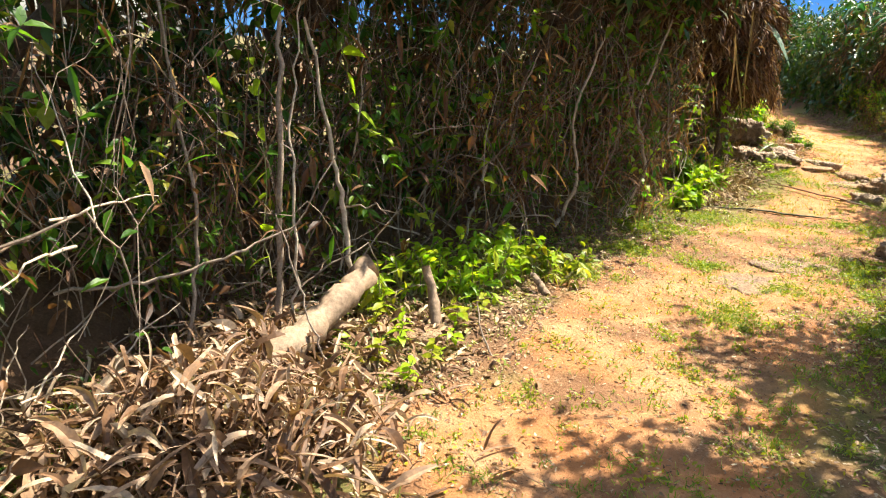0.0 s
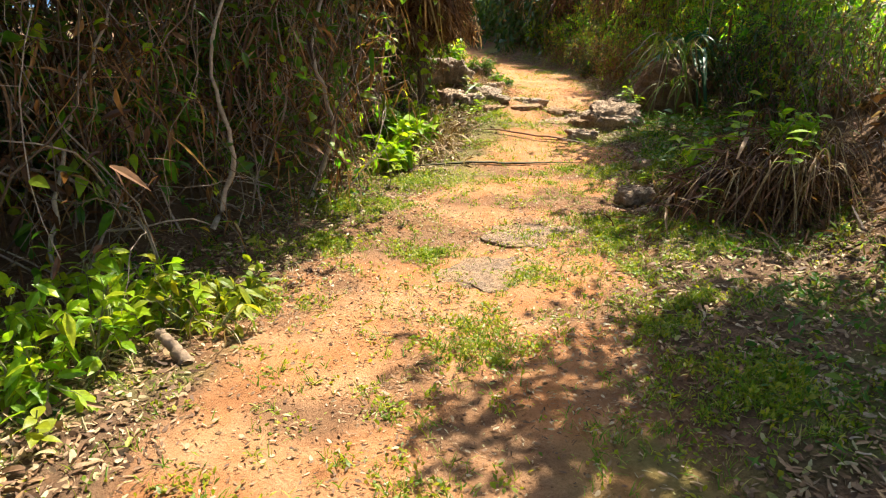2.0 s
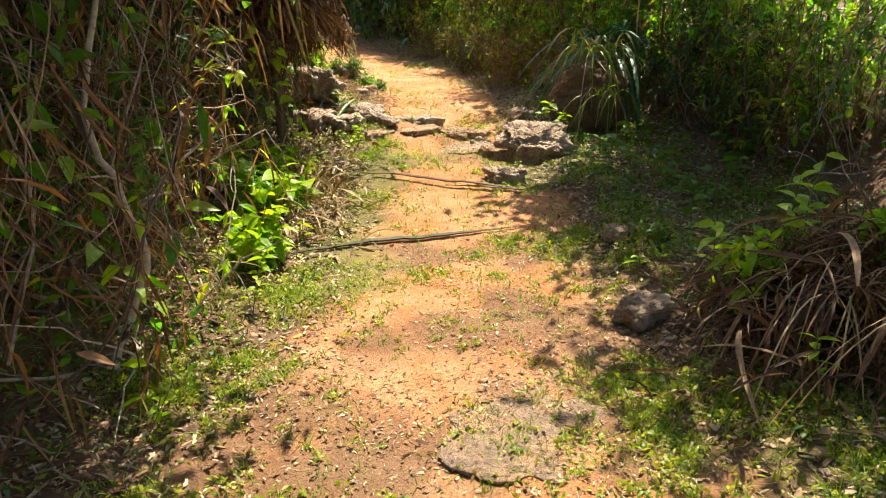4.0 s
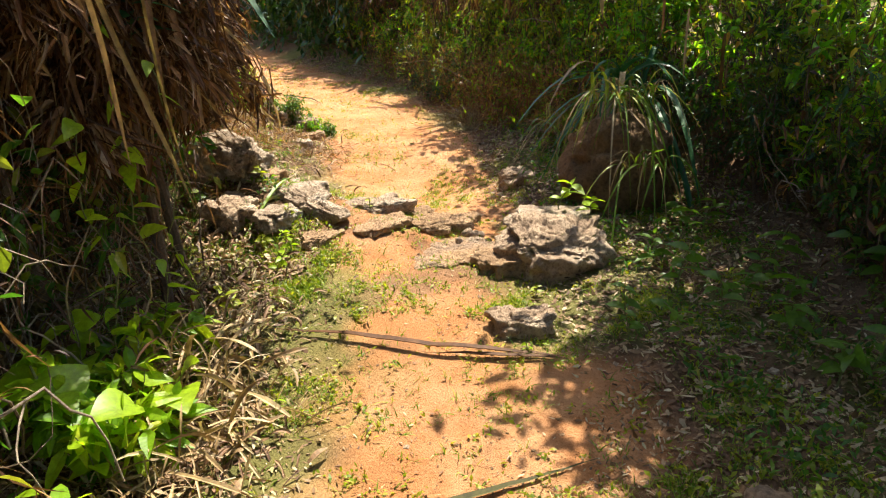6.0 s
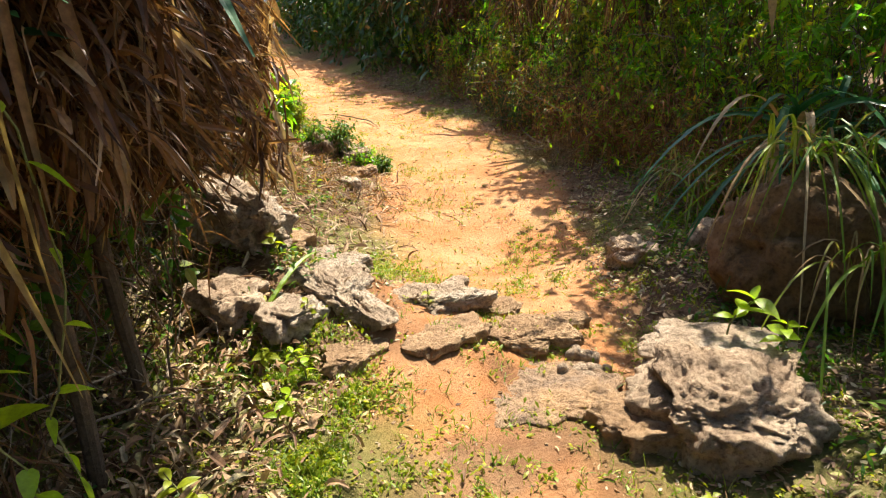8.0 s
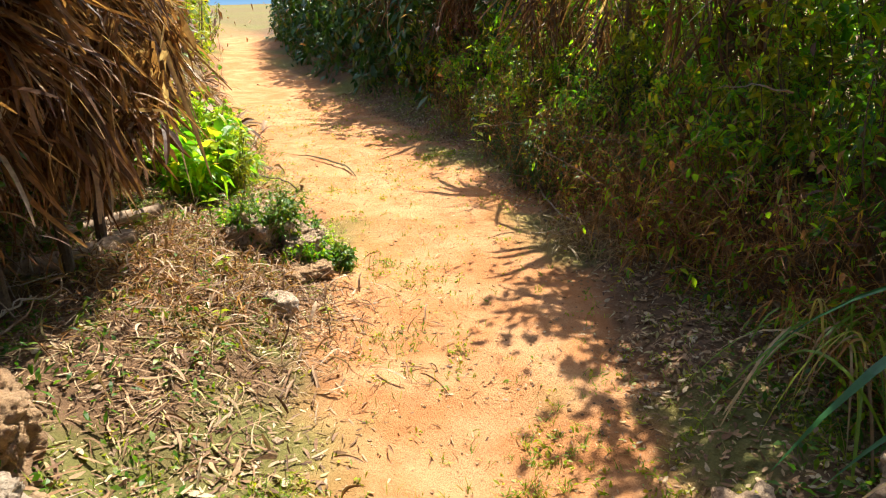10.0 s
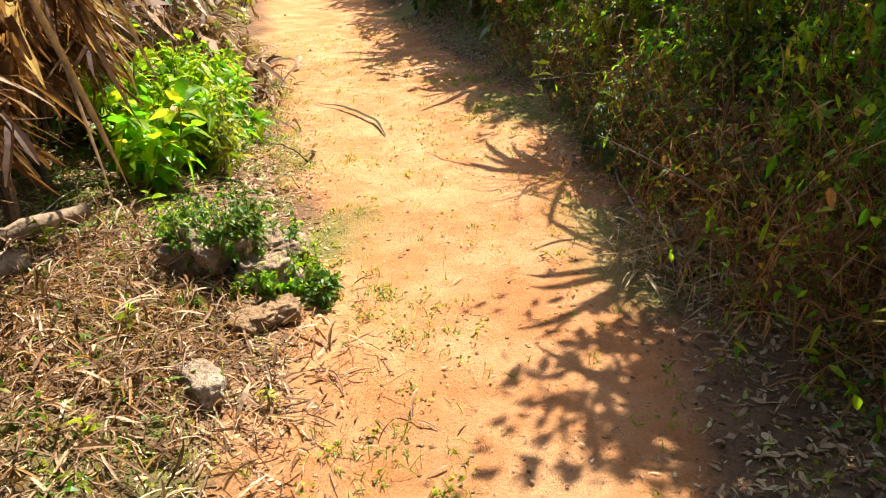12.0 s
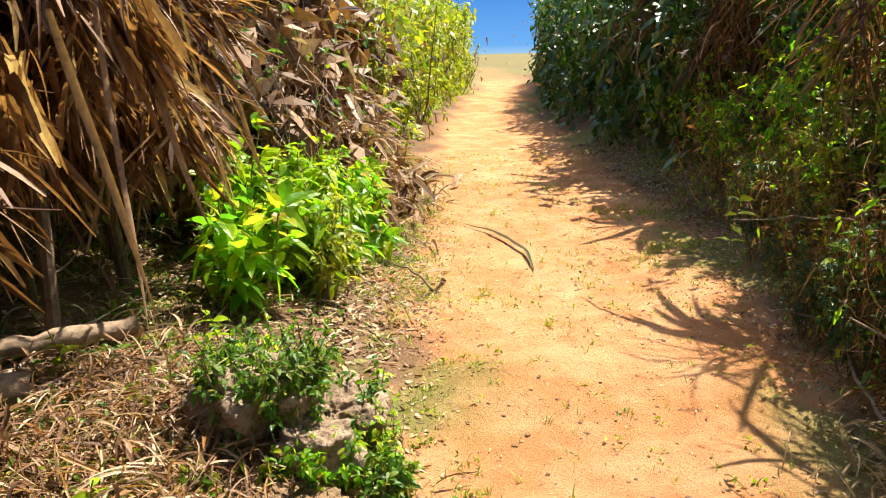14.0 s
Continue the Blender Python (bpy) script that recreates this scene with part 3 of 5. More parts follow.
def thicket(name, label, seed, h, r, n_stem, n_dry, n_green, at):
    """A tangle of dry crooked stems with dead leaves hung in it and some green shoots."""
    rng = np.random.default_rng(seed)
    P = np.stack([rng.uniform(-r, r, n_stem), rng.uniform(-r, r, n_stem), rng.uniform(-0.05, 0.1 * h, n_stem)], 1)
    C = held(wander(rng, P, directions(rng, n_stem, 1.7), rng.uniform(0.5, 1.15, n_stem) * h, 11, 0.24), 1.7 * r)
    e = thing(name, label, "thicket", at)
    R = taper(n_stem, 11, rng.uniform(0.0022, 0.0075, n_stem), 0.35)
    for i in range(n_stem):
        part("stem", tubes(C[i:i + 1], R[i:i + 1], 5), M_TWIG if i % 3 else M_STEM_DARK, e)
    m = int(n_stem * 1.6)                             # thin vines that hang and cross
    P2 = np.stack([rng.uniform(-r, r, m), rng.uniform(-r, r, m), rng.uniform(0.3 * h, h, m)], 1)
    V = wander(rng, P2, directions(rng, m, -0.3), rng.uniform(0.3, 0.75, m) * h, 9, 0.27, 0.07)
    V = held(V, 1.7 * r)
    V[..., 2] = np.maximum(V[..., 2], 0.02)
    part("vine_tangle", tubes(V, taper(m, 9, rng.uniform(0.0012, 0.0032, m), 0.6), 3), M_TWIG, e, kind="stuff")
    K = P2[rng.integers(0, m, 26)] * np.array((1, 1, 0.8))    # dead leaves lodge in clumps
    P3 = K[rng.integers(0, 26, n_dry)] + rng.normal(size=(n_dry, 3)) * np.array((0.11, 0.11, 0.16))
    P3[:, 2] = np.abs(P3[:, 2])
    part("dead_leaves", blades(rng, P3, directions(rng, n_dry, -0.45, 0.8), rng.uniform(0.05, 0.24, n_dry), rng.uniform(0.003, 0.014, n_dry), 0.5, 4, "leaf", 0.4, 0.4), M_BROWN, e, "brown dead leaves", kind="stuff")
    if n_green:
        lp, ld = along(V, rng, max(1, n_green // m), 0.1)
        k = len(lp)
        part("leaves", blades(rng, lp, directions(rng, k, 0.1), rng.uniform(0.05, 0.12, k), rng.uniform(0.025, 0.055, k), 0.3, 3, "leaf", 0.25), M_LEAF, e, "sparse green leaves", kind="stuff")
    return e


def stalk_bush(seed, at):
    """Thin rust-brown stalks that arch over and hang, with some dry blades: the dead front of a hedge."""
    rng = np.random.default_rng(seed)
    n = 90
    e = thing("dry_stalks", "arching rust-brown dry stalks hanging at the hedge foot", "dry grass", at)
    P = np.stack([rng.uniform(-0.3, 0.3, n), rng.uniform(-0.3, 0.3, n), rng.uniform(0.0, 0.7, n)], 1)
    C = held(wander(rng, P, directions(rng, n, 1.1), rng.uniform(0.5, 1.25, n), 10, 0.16, 0.12), 0.62)
    C[..., 2] = np.maximum(C[..., 2], 0.02)
    R = taper(n, 10, rng.uniform(0.0015, 0.0042, n), 0.4)
    part("stalk_tangle", tubes(C, R, 3), M_RUST, e, kind="stuff")
    lp, ld = along(C, rng, 5, 0.3)
    k = len(lp)
    part("dry_foliage", blades(rng, lp, unit(ld * 0.6 + directions(rng, k, -0.5)), rng.uniform(0.05, 0.2, k), rng.uniform(0.004, 0.013, k), 0.5, 4, "leaf", 0.4, 0.3), M_RUST, e, kind="stuff")
    lp, ld = along(C, rng, 2, 0.3)
    k = len(lp)
    part("leaves", blades(rng, lp, directions(rng, k, 0.1), rng.uniform(0.04, 0.10, k), rng.uniform(0.016, 0.04, k), 0.3, 3, "leaf", 0.25), M_LUSH, e, kind="stuff")
    return e


def palm_skirt(name, label, seed, top, radius, n, lengths, at, green=40, low=0.75, flare=0.3, chaos=0.75, width=(0.004, 0.024)):
    """A short trunk under a thatch of dead straps that hang over, clear of the ground."""
    rng = np.random.default_rng(seed)
    e = thing(name, label, "palm", at)
    k = 10
    z = np.linspace(-0.1, top + 0.15, k)
    C = np.stack([np.sin(z * 1.3) * 0.06, np.cos(z * 1.1) * 0.05, z], 1)[None]
    part("trunk", tubes(C, np.full((1, k), 0.03), 9), M_STEM_DARK, e)
    m = 46 if chaos < 0.9 else 130                                     # each sheaf a rotted leaf head
    fa, fq = rng.uniform(0, 2 * np.pi, m), rng.uniform(0.25, 1.15, m) * radius
    fz = rng.uniform(0.5 if low > 0.7 else 0.42, 1.15, m) * top
    f = rng.integers(0, m, n)
    a, q = fa[f] + rng.normal(size=n) * (0.10 if chaos < 0.9 else 0.07), fq[f] + rng.normal(size=n) * 0.05
    P = np.stack([np.cos(a) * q, np.sin(a) * q, fz[f] + rng.normal(size=n) * 0.06], 1)
    out = np.stack([np.cos(a), np.sin(a), np.zeros(n)], 1)
    D = unit(out * rng.uniform(-0.2, flare, m)[f][:, None] + np.array((0, 0, -0.8)) + rng.normal(size=(m, 3))[f] * chaos + rng.normal(size=(n, 3)) * (0.1 + 0.3 * chaos + 0.5 * max(0, chaos - 0.8) / 0.2))
    L = np.minimum(rng.uniform(lengths[0], lengths[1], n), np.maximum(P[:, 2] - low * rng.uniform(0.8, 1.3, n), 0.09))
    for nm, sel, mat in (("dead_fronds", slice(0, int(n * 0.86)), M_THATCH), ("straw_fronds", slice(int(n * 0.86), n), M_DRY)):
        part(nm, blades(rng, P[sel], D[sel], L[sel], rng.uniform(*width, len(P[sel])), 0.45, 5, "torn", 0.45, 0.42), mat, e, kind="stuff")
    b = rng.uniform(0, 2 * np.pi, n // (7 if chaos < 0.9 else 3))             # broken straps that stick out
    q = radius * rng.uniform(0.5, 1.0, len(b))
    P = np.stack([np.cos(b) * q, np.sin(b) * q, top * rng.uniform(0.6, 1.1, len(b))], 1)
    D = unit(np.stack([np.cos(b), np.sin(b), rng.uniform(-0.9, 0.5, len(b))], 1) + rng.normal(size=(len(b), 3)) * 0.5)
    part("broken_fronds", blades(rng, P, D, rng.uniform(0.07, 0.30 if chaos < 0.9 else 0.18, len(b)), rng.uniform(0.006, 0.028, len(b)), 0.7, 5, "torn", 0.5, 0.4), M_THATCH, e, kind="stuff")
    g = rng.uniform(0, 2 * np.pi, green)
    for i in range(green):
        d = unit(np.array([[math.cos(g[i]), math.sin(g[i]), rng.uniform(0.2, 1.3)]]))
        part("strap_leaf", blades(rng, np.array([[math.cos(g[i]) * 0.1, math.sin(g[i]) * 0.1, top + 0.1]]), d, rng.uniform(0.7, 1.25), rng.uniform(0.06, 0.11), 0.75, 9, "strap", 0.5, 0.06), M_BLADE_DEEP, e)
    return e


def grass_clump(name, label, seed, n, length, width, mat, at, lean=(0, 0), up=1.1, droop=0.9, dry=0.25):
    rng = np.random.default_rng(seed)
    e = thing(name, label, "grass", at)
    P = rng.normal(size=(n, 3)) * np.array((0.09, 0.09, 0.0))
    D = directions(rng, n, up, 0.5) + np.array((lean[0], lean[1], 0))
    L = rng.uniform(0.5, 1.1, n) * length
    k = int(n * (1 - dry))
    part("foliage", blades(rng, P[:k], unit(D[:k]), L[:k], width * rng.uniform(0.6, 1.2, k), droop, 8, "strap", 0.4, 0.08), mat, e, kind="stuff")
    if n > k:
        part("dry_foliage", blades(rng, P[k:], unit(D[k:]), L[k:], width * 0.8, droop * 1.25, 8, "strap", 0.4, 0.12), M_STRAW, e, kind="stuff")
    return e


def seedling(name, label, seed, h, leaves, leaf, mat, at, shape="leaf", lean=(0, 0)):
    """A small plant whose leaves can be told apart: each is a part."""
    rng = np.random.default_rng(seed)
    e = thing(name, label, "plant", at)
    C = wander(rng, np.zeros((1, 3)), unit(np.array([[lean[0], lean[1], 1.0]])), h, 7, 0.12)
    part("stem", tubes(C, taper(1, 7, 0.004, 0.5), 5), M_GREENSTEM, e)
    for i in range(leaves):
        f = 0.35 + 0.65 * (i + 0.5) / leaves
        p = C[0, min(6, int(f * 6.2))]
        a = i * 2.4 + rng.uniform(-0.4, 0.4)
        d = unit(np.array([[math.cos(a), math.sin(a), rng.uniform(0.05, 0.55)]]))
        L = leaf[0] * rng.uniform(0.65, 1.15)
        part("leaf", blades(rng, p[None], d, L, L * leaf[1], 0.35, 7, shape, 0.22, 0.05), mat, e, smooth=True)
    return e


def vine(name, label, seed, pts, leaves, leaf, mat, shape="heart"):
    """A vine along the given run, each leaf a part."""
    rng = np.random.default_rng(seed)
    e = thing(name, label, "vine", pts[0])
    q = np.array(pts, float) - np.array(pts[0])
    s = np.linspace(0, len(q) - 1, 22)
    C = np.stack([np.interp(s, np.arange(len(q)), q[:, i]) for i in range(3)], 1)
    C += np.stack([np.convolve(rng.normal(size=22) * 0.02, np.ones(3) / 3, "same") for _ in range(3)], 1)
    part("stem", tubes(C[None], np.full((1, 22), 0.0028), 4), M_GREENSTEM, e)
    for i in range(leaves):
        p = C[int((i + 0.6) / leaves * 21)]
        d = unit(directions(rng, 1, -0.2) + np.array([[0.15, -0.5, 0]]))
        L = leaf[0] * rng.uniform(0.6, 1.2)
        part("leaf", blades(rng, p[None], d, L, L * leaf[1], 0.3, 7, shape, 0.18, 0.05), mat, e, smooth=True)
    return e


def stick(name, label, pts, r0, r1, mat, sides=7, jitter=0.004, seed=1, category="stick", k=18, flatten=1.0):
    rng = np.random.default_rng(seed)
    q = np.array(pts, float) - np.array(pts[0])
    s = np.linspace(0, len(q) - 1, k)
    C = np.stack([np.interp(s, np.arange(len(q)), q[:, i]) for i in range(3)], 1)
    for _ in range(2):
        C[1:-1] = (C[:-2] + C[1:-1] * 2 + C[2:]) / 4
    C += rng.normal(size=C.shape) * jitter
    R = np.linspace(r0, r1, k)[None] * rng.uniform(0.85, 1.15, (1, k))
    V, F = tubes(C[None], R, sides)
    caps = []
    for b, o in ((0, 1), ((k - 1) * sides, -1)):
        ring = [b + i for i in range(sides)][::o]
        caps += [[ring[0], ring[i], ring[i + 1], ring[min(i + 2, sides - 1)]] for i in range(1, sides - 2, 2)]
    return single(name, (V, np.concatenate([F, np.array(caps)])), mat, label, category, pts[0], smooth=True)


def tree(name, label, seed, at, crown_at, crown, n, leaf=(0.11, 0.5), mat=M_LEAF_DARK):
    """Tapered trunk, limbs to clumps, and leaves round each clump."""
    rng = np.random.default_rng(seed)
    e = thing(name, label, "tree", at)
    head = np.array(crown_at, float) - np.array(at)
    s = np.linspace(0, 1, 9)[:, None]
    C = np.array((0, 0, -0.1)) + s * (head * np.array((0.75, 0.75, 0.8))) + rng.normal(size=(9, 3)) * 0.03
    part("trunk", tubes(C[None], np.linspace(0.075, 0.04, 9)[None], 8), M_STEM_DARK, e)
    m = 26
    K = rng.normal(size=(m, 3))
    K = unit(K) * rng.uniform(0.35, 1.0, (m, 1)) * np.array(crown) + head
    s = np.linspace(0, 1, 7)[None, :, None]
    B = C[6][None, None] * (1 - s) + K[:, None] * s + rng.normal(size=(m, 7, 3)) * 0.04
    R = taper(m, 7, 0.026, 0.25)
    for i in range(m):
        part("limb", tubes(B[i:i + 1], R[i:i + 1], 5), M_STEM_DARK, e)
    c = rng.integers(0, m, n)
    P = K[c] + rng.normal(size=(n, 3)) * np.array((0.26, 0.26, 0.17))
    L = rng.uniform(0.6, 1.3, n) * leaf[0]
    part("crown", blades(rng, P, directions(rng, n, -0.2), L, L * leaf[1], 0.3, 2, "leaf"), mat, e, kind="stuff")
    return e


def frame_at(rows, y, depth):
    """A place at that depth behind a hedge's foot, and the ground's height there. depth > 0 is away from the trail."""
    x = float(line(rows, y)) + (-depth if rows is HEDGE_L else depth)
    return x, y, nearest_height(x, y)


# ---- the hedges' depth: dense leaves behind the front, some coloured dark as shade ----
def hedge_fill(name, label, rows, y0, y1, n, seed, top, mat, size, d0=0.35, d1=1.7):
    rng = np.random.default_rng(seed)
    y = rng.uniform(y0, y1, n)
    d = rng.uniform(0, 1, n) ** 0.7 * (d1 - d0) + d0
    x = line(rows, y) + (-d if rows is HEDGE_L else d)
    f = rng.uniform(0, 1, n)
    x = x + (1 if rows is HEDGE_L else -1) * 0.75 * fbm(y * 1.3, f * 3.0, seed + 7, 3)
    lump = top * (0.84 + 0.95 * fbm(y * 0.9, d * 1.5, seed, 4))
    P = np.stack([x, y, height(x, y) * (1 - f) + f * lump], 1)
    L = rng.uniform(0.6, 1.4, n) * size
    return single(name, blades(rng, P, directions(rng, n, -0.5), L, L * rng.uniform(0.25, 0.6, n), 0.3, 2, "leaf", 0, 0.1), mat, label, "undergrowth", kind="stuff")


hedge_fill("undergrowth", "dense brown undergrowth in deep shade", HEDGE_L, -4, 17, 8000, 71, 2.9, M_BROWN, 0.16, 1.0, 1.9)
# Dark leaf colour stands in for the shade deep inside this hedge.
hedge_fill("undergrowth", "dense undergrowth with leaves coloured dark for the hedge's shaded depth", HEDGE_L, -4, 17, 30000, 72, 3.5, M_LEAF_DARK, 0.14, 0.75, 1.9)
hedge_fill("undergrowth", "dense brown undergrowth behind the trail edge", HEDGE_R, -4, 18, 4000, 73, 1.0, M_BROWN, 0.15, 0.85, 1.4)
hedge_fill("undergrowth", "dense dark green undergrowth behind the trail edge", HEDGE_R, -4, 18, 7000, 74, 2.1, M_LUSH, 0.13, 1.1, 1.9)
hedge_fill("undergrowth", "sunlit yellow-green bushes along the far trail", HEDGE_L, 18.6, 35, 25000, 75, 2.9, M_LEAF_YELLOW, 0.16, 0.0, 1.8)
hedge_fill("undergrowth", "broken dry fronds hung in the thicket edge", HEDGE_L, 14.6, 19.5, 3600, 77, 2.3, M_DRY, 0.24, -0.05, 0.7)
hedge_fill("undergrowth", "brown dead leaves hung in the thicket edge", HEDGE_L, 14.6, 19.0, 3600, 78, 2.3, M_BROWN, 0.2, 0.0, 0.8)
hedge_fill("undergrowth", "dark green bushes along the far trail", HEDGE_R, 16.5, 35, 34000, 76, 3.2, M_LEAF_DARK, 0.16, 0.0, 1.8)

# ---- hedge plants, built once and repeated ----
P0 = (0, 0, -50)
proto_thicket = [thicket("dry_thicket", "tangled dry brown stems and vines with dead leaves", 100 + i, 1.9, 0.5, 24, 230, 150, P0) for i in range(3)]
proto_green = [bush("bush", "leafy green bush in the hedge", "bush", 120 + i, 1.7, 0.7, 12, 9, 9, (0.075, 0.42), M_LEAF, M_STEM_DARK, P0, dry=250) for i in range(2)]
proto_dark = [bush("bush", "dark green leafy bush in the hedge", "bush", 130 + i, 2.1, 0.8, 14, 10, 10, (0.085, 0.42), M_LEAF_DARK, M_STEM_DARK, P0, dry=160) for i in range(2)]
proto_yellow = [bush("bush", "sunlit yellow-green bush by the far trail", "bush", 140, 2.1, 0.8, 14, 10, 9, (0.085, 0.42), M_LEAF_YELLOW, M_STEM_DARK, P0, dry=60)]
proto_drape = [palm_skirt("pandanus", "pandanus hung with dead brown leaves down to the ground", 160 + i, 1.95, 0.46, 4200, (0.05, 0.32), P0, 6, 0.40, -0.05, 0.85, (0.006, 0.040)) for i in range(2)]
proto_skirt = [palm_skirt("pandanus", "pandanus with a thatch of hanging dead brown leaves", 150 + i, 2.0, 0.50, 9500, (0.03, 0.17), P0, 5, 0.85, 0.3, 1.0, (0.004, 0.026)) for i in range(2)]


def repeat(protos, rows, ys, depth, seed, scale=(0.85, 1.15), drop=0.0):
    rng = np.random.default_rng(seed)
    for i, y in enumerate(ys):
        x, yy, z = frame_at(rows, y, depth + rng.uniform(-0.15, 0.15))
        s = rng.uniform(*scale)
        t = copy_thing(protos[i % len(protos)], pose(x, yy, z - drop, 0, 0, rng.uniform(0, 360)) @ Matrix.Diagonal((s, s, s * rng.uniform(0.9, 1.1), 1)))
        tagged(t, group=t["category"] + " along the " + ("shaded" if rows is HEDGE_L else "sunny") + " hedge")


repeat(proto_thicket, HEDGE_L, (0.6, 1.4, 2.2, 3.0, 3.8, 4.5, 5.0, 5.4, 5.8, 6.2, 6.7, 7.2), 0.5, 1)
repeat(proto_thicket, HEDGE_L, (7.7, 8.1, 8.6, 12.0), 0.85, 11)
repeat(proto_thicket, HEDGE_L, (1.0, 2.6, 4.1, 4.9, 5.5, 6.0, 6.5, 7.0, 7.6), 0.95, 2, (1.1, 1.4))
repeat(proto_skirt, HEDGE_L, (9.1, 9.6), 0.22, 3, (0.92, 1.08))
repeat(proto_skirt, HEDGE_L, (8.85, 9.35), 0.55, 24, (0.85, 0.95), -0.35)
repeat(proto_skirt, HEDGE_L, (8.4,), 0.7, 51, (0.9, 1.0), -0.2)
repeat(proto_skirt, HEDGE_L, (10.2, 10.8, 11.3), 0.40, 23, (0.95, 1.1))
repeat(proto_drape, HEDGE_L, (12.0, 12.4, 12.8, 13.2), 0.05, 15, (0.9, 1.0))
repeat(proto_drape, HEDGE_L, (13.6, 14.0, 14.4), 0.30, 13, (0.92, 1.08))
repeat(proto_thicket, HEDGE_L, (14.9, 15.4, 15.9, 16.5, 17.2), 0.2, 14, (0.8, 1.0))
repeat(proto_skirt, HEDGE_L, (8.5, 9.4, 11.3, 12.9, 14.8, 15.7, 16.8), 0.95, 4, (1.05, 1.25))
proto_low = [thicket("dry_thicket", "low dark tangle of dry stems, dead leaves and shoots", 108 + i, 1.25, 0.42, 20, 300, 200, P0) for i in range(2)]
repeat(proto_low, HEDGE_L, (8.3, 8.6, 8.95, 9.3, 9.7, 10.05, 10.5, 10.9, 11.4, 11.9), 0.42, 31, (0.85, 1.05))
repeat(proto_low, HEDGE_L, (12.4, 12.8, 13.2, 13.6, 14.0, 14.5, 15.0), 0.45, 32, (0.6, 0.8))
repeat(proto_dark, HEDGE_L, (8.6, 9.2, 9.8, 10.4, 12.7, 13.5, 14.3), 0.75, 33, (0.5, 0.65))
repeat(proto_green, HEDGE_L, (2.4, 3.4, 4.4, 5.2, 5.7, 6.3, 6.9, 7.5, 15.6, 16.4, 17.4), 0.6, 5, (0.7, 1.1))
repeat(proto_dark, HEDGE_L, (1.8, 4.2, 5.9, 8.0), 1.0, 12)
repeat(proto_yellow, HEDGE_L, (18.4, 19.4, 20.6, 22.2, 24, 26, 28.5, 31), 0.45, 6, (1.0, 1.35))
repeat(proto_thicket, HEDGE_R, (4.9, 5.6, 6.3, 7.2, 8.9), 0.6, 7, (0.5, 0.75))
repeat(proto_green, HEDGE_R, (3.2, 5.9, 6.8, 7.7, 9.9, 11.2, 12.6, 14.1, 15.8), 0.6, 8, (0.5, 0.85))
repeat(proto_yellow, HEDGE_R, (6.4, 7.4, 9.4, 10.9, 12.3, 13.8, 15.4, 17.2), 0.55, 18, (0.5, 0.8))
repeat(proto_dark, HEDGE_R, (1.5, 2.6, 7.8), 1.05, 19, (0.75, 0.95))
repeat(proto_yellow, HEDGE_R, (8.4, 9.1, 9.9, 10.8), 1.35, 21, (0.85, 1.0))
repeat(proto_dark, HEDGE_R, (14.5, 15.5, 16.3, 17.2, 18.2, 19.4, 20.8, 22.4, 24.2, 26.4, 29, 32), 0.95, 9, (1.0, 1.3))
proto_lush = [bush("bush", "leafy bush with broad sunlit green leaves in the hedge", "bush", 170 + i, 2.2, 0.75, 12, 8, 8, (0.115, 0.42), M_LUSH, M_STEM_DARK, P0, dry=60, bare=0.3) for i in range(3)]
proto_tall = [bush("bush", "tall leafy green bush at the back of the hedge", "bush", 180 + i, 3.0, 0.8, 12, 10, 9, (0.12, 0.42), M_LUSH, M_STEM_DARK, P0, bare=0.35) for i in range(2)]
proto_stalks = [stalk_bush(190 + i, P0) for i in range(3)]
repeat(proto_lush, HEDGE_R, (9.5, 10.2, 10.9, 11.5, 12.1, 12.8, 13.4, 14.1, 14.8, 15.5, 16.3, 17.2, 18.2), 0.40, 41, (0.42, 0.58))
repeat(proto_lush, HEDGE_R, (9.3, 10.0, 10.7, 11.4, 12.0, 12.7, 13.4, 14.2, 15.0, 15.9, 16.8), 0.95, 47, (0.7, 0.9))
repeat(proto_lush, HEDGE_R, (6.0, 6.9, 7.6), 0.75, 44, (0.5, 0.65))
repeat(proto_dark, HEDGE_R, (6.9, 7.5, 8.2, 8.8), 0.38, 48, (0.40, 0.52))
repeat(proto_lush, HEDGE_R, (7.2, 8.2, 9.0), 0.6, 49, (0.55, 0.7))
repeat(proto_dark, HEDGE_R, (12.4, 13.0, 13.7, 14.3), 0.42, 50, (0.36, 0.46))
repeat(proto_dark, HEDGE_R, (11.7, 12.3, 12.8, 13.3, 13.8, 14.4), -0.05, 52, (0.26, 0.34))
repeat(proto_stalks, HEDGE_R, (11.2, 11.8, 12.2, 12.6, 13.0, 13.5, 14.0), 0.0, 53, (0.45, 0.65))
repeat(proto_tall, HEDGE_R, (9.3, 10.5, 11.6, 12.6, 13.6, 14.6, 15.8, 17.0, 18.4, 20.0), 1.75, 42, (0.9, 1.05))
repeat(proto_stalks, HEDGE_L, (5.7, 6.6, 7.5), 0.55, 45, (1.0, 1.3))
repeat(proto_stalks, HEDGE_R, (9.2, 9.6, 10.0, 10.4, 10.8, 11.2, 11.6, 12.0, 12.4, 12.8, 13.2, 13.7, 14.3, 15.0, 15.8), 0.18, 43, (0.55, 0.85))
for p in (*proto_lush, *proto_tall, *proto_stalks, *proto_thicket, *proto_green, *proto_dark, *proto_yellow, *proto_skirt, *proto_drape, *proto_low):
    for o in (*p.children_recursive, p):
        bpy.data.objects.remove(o)

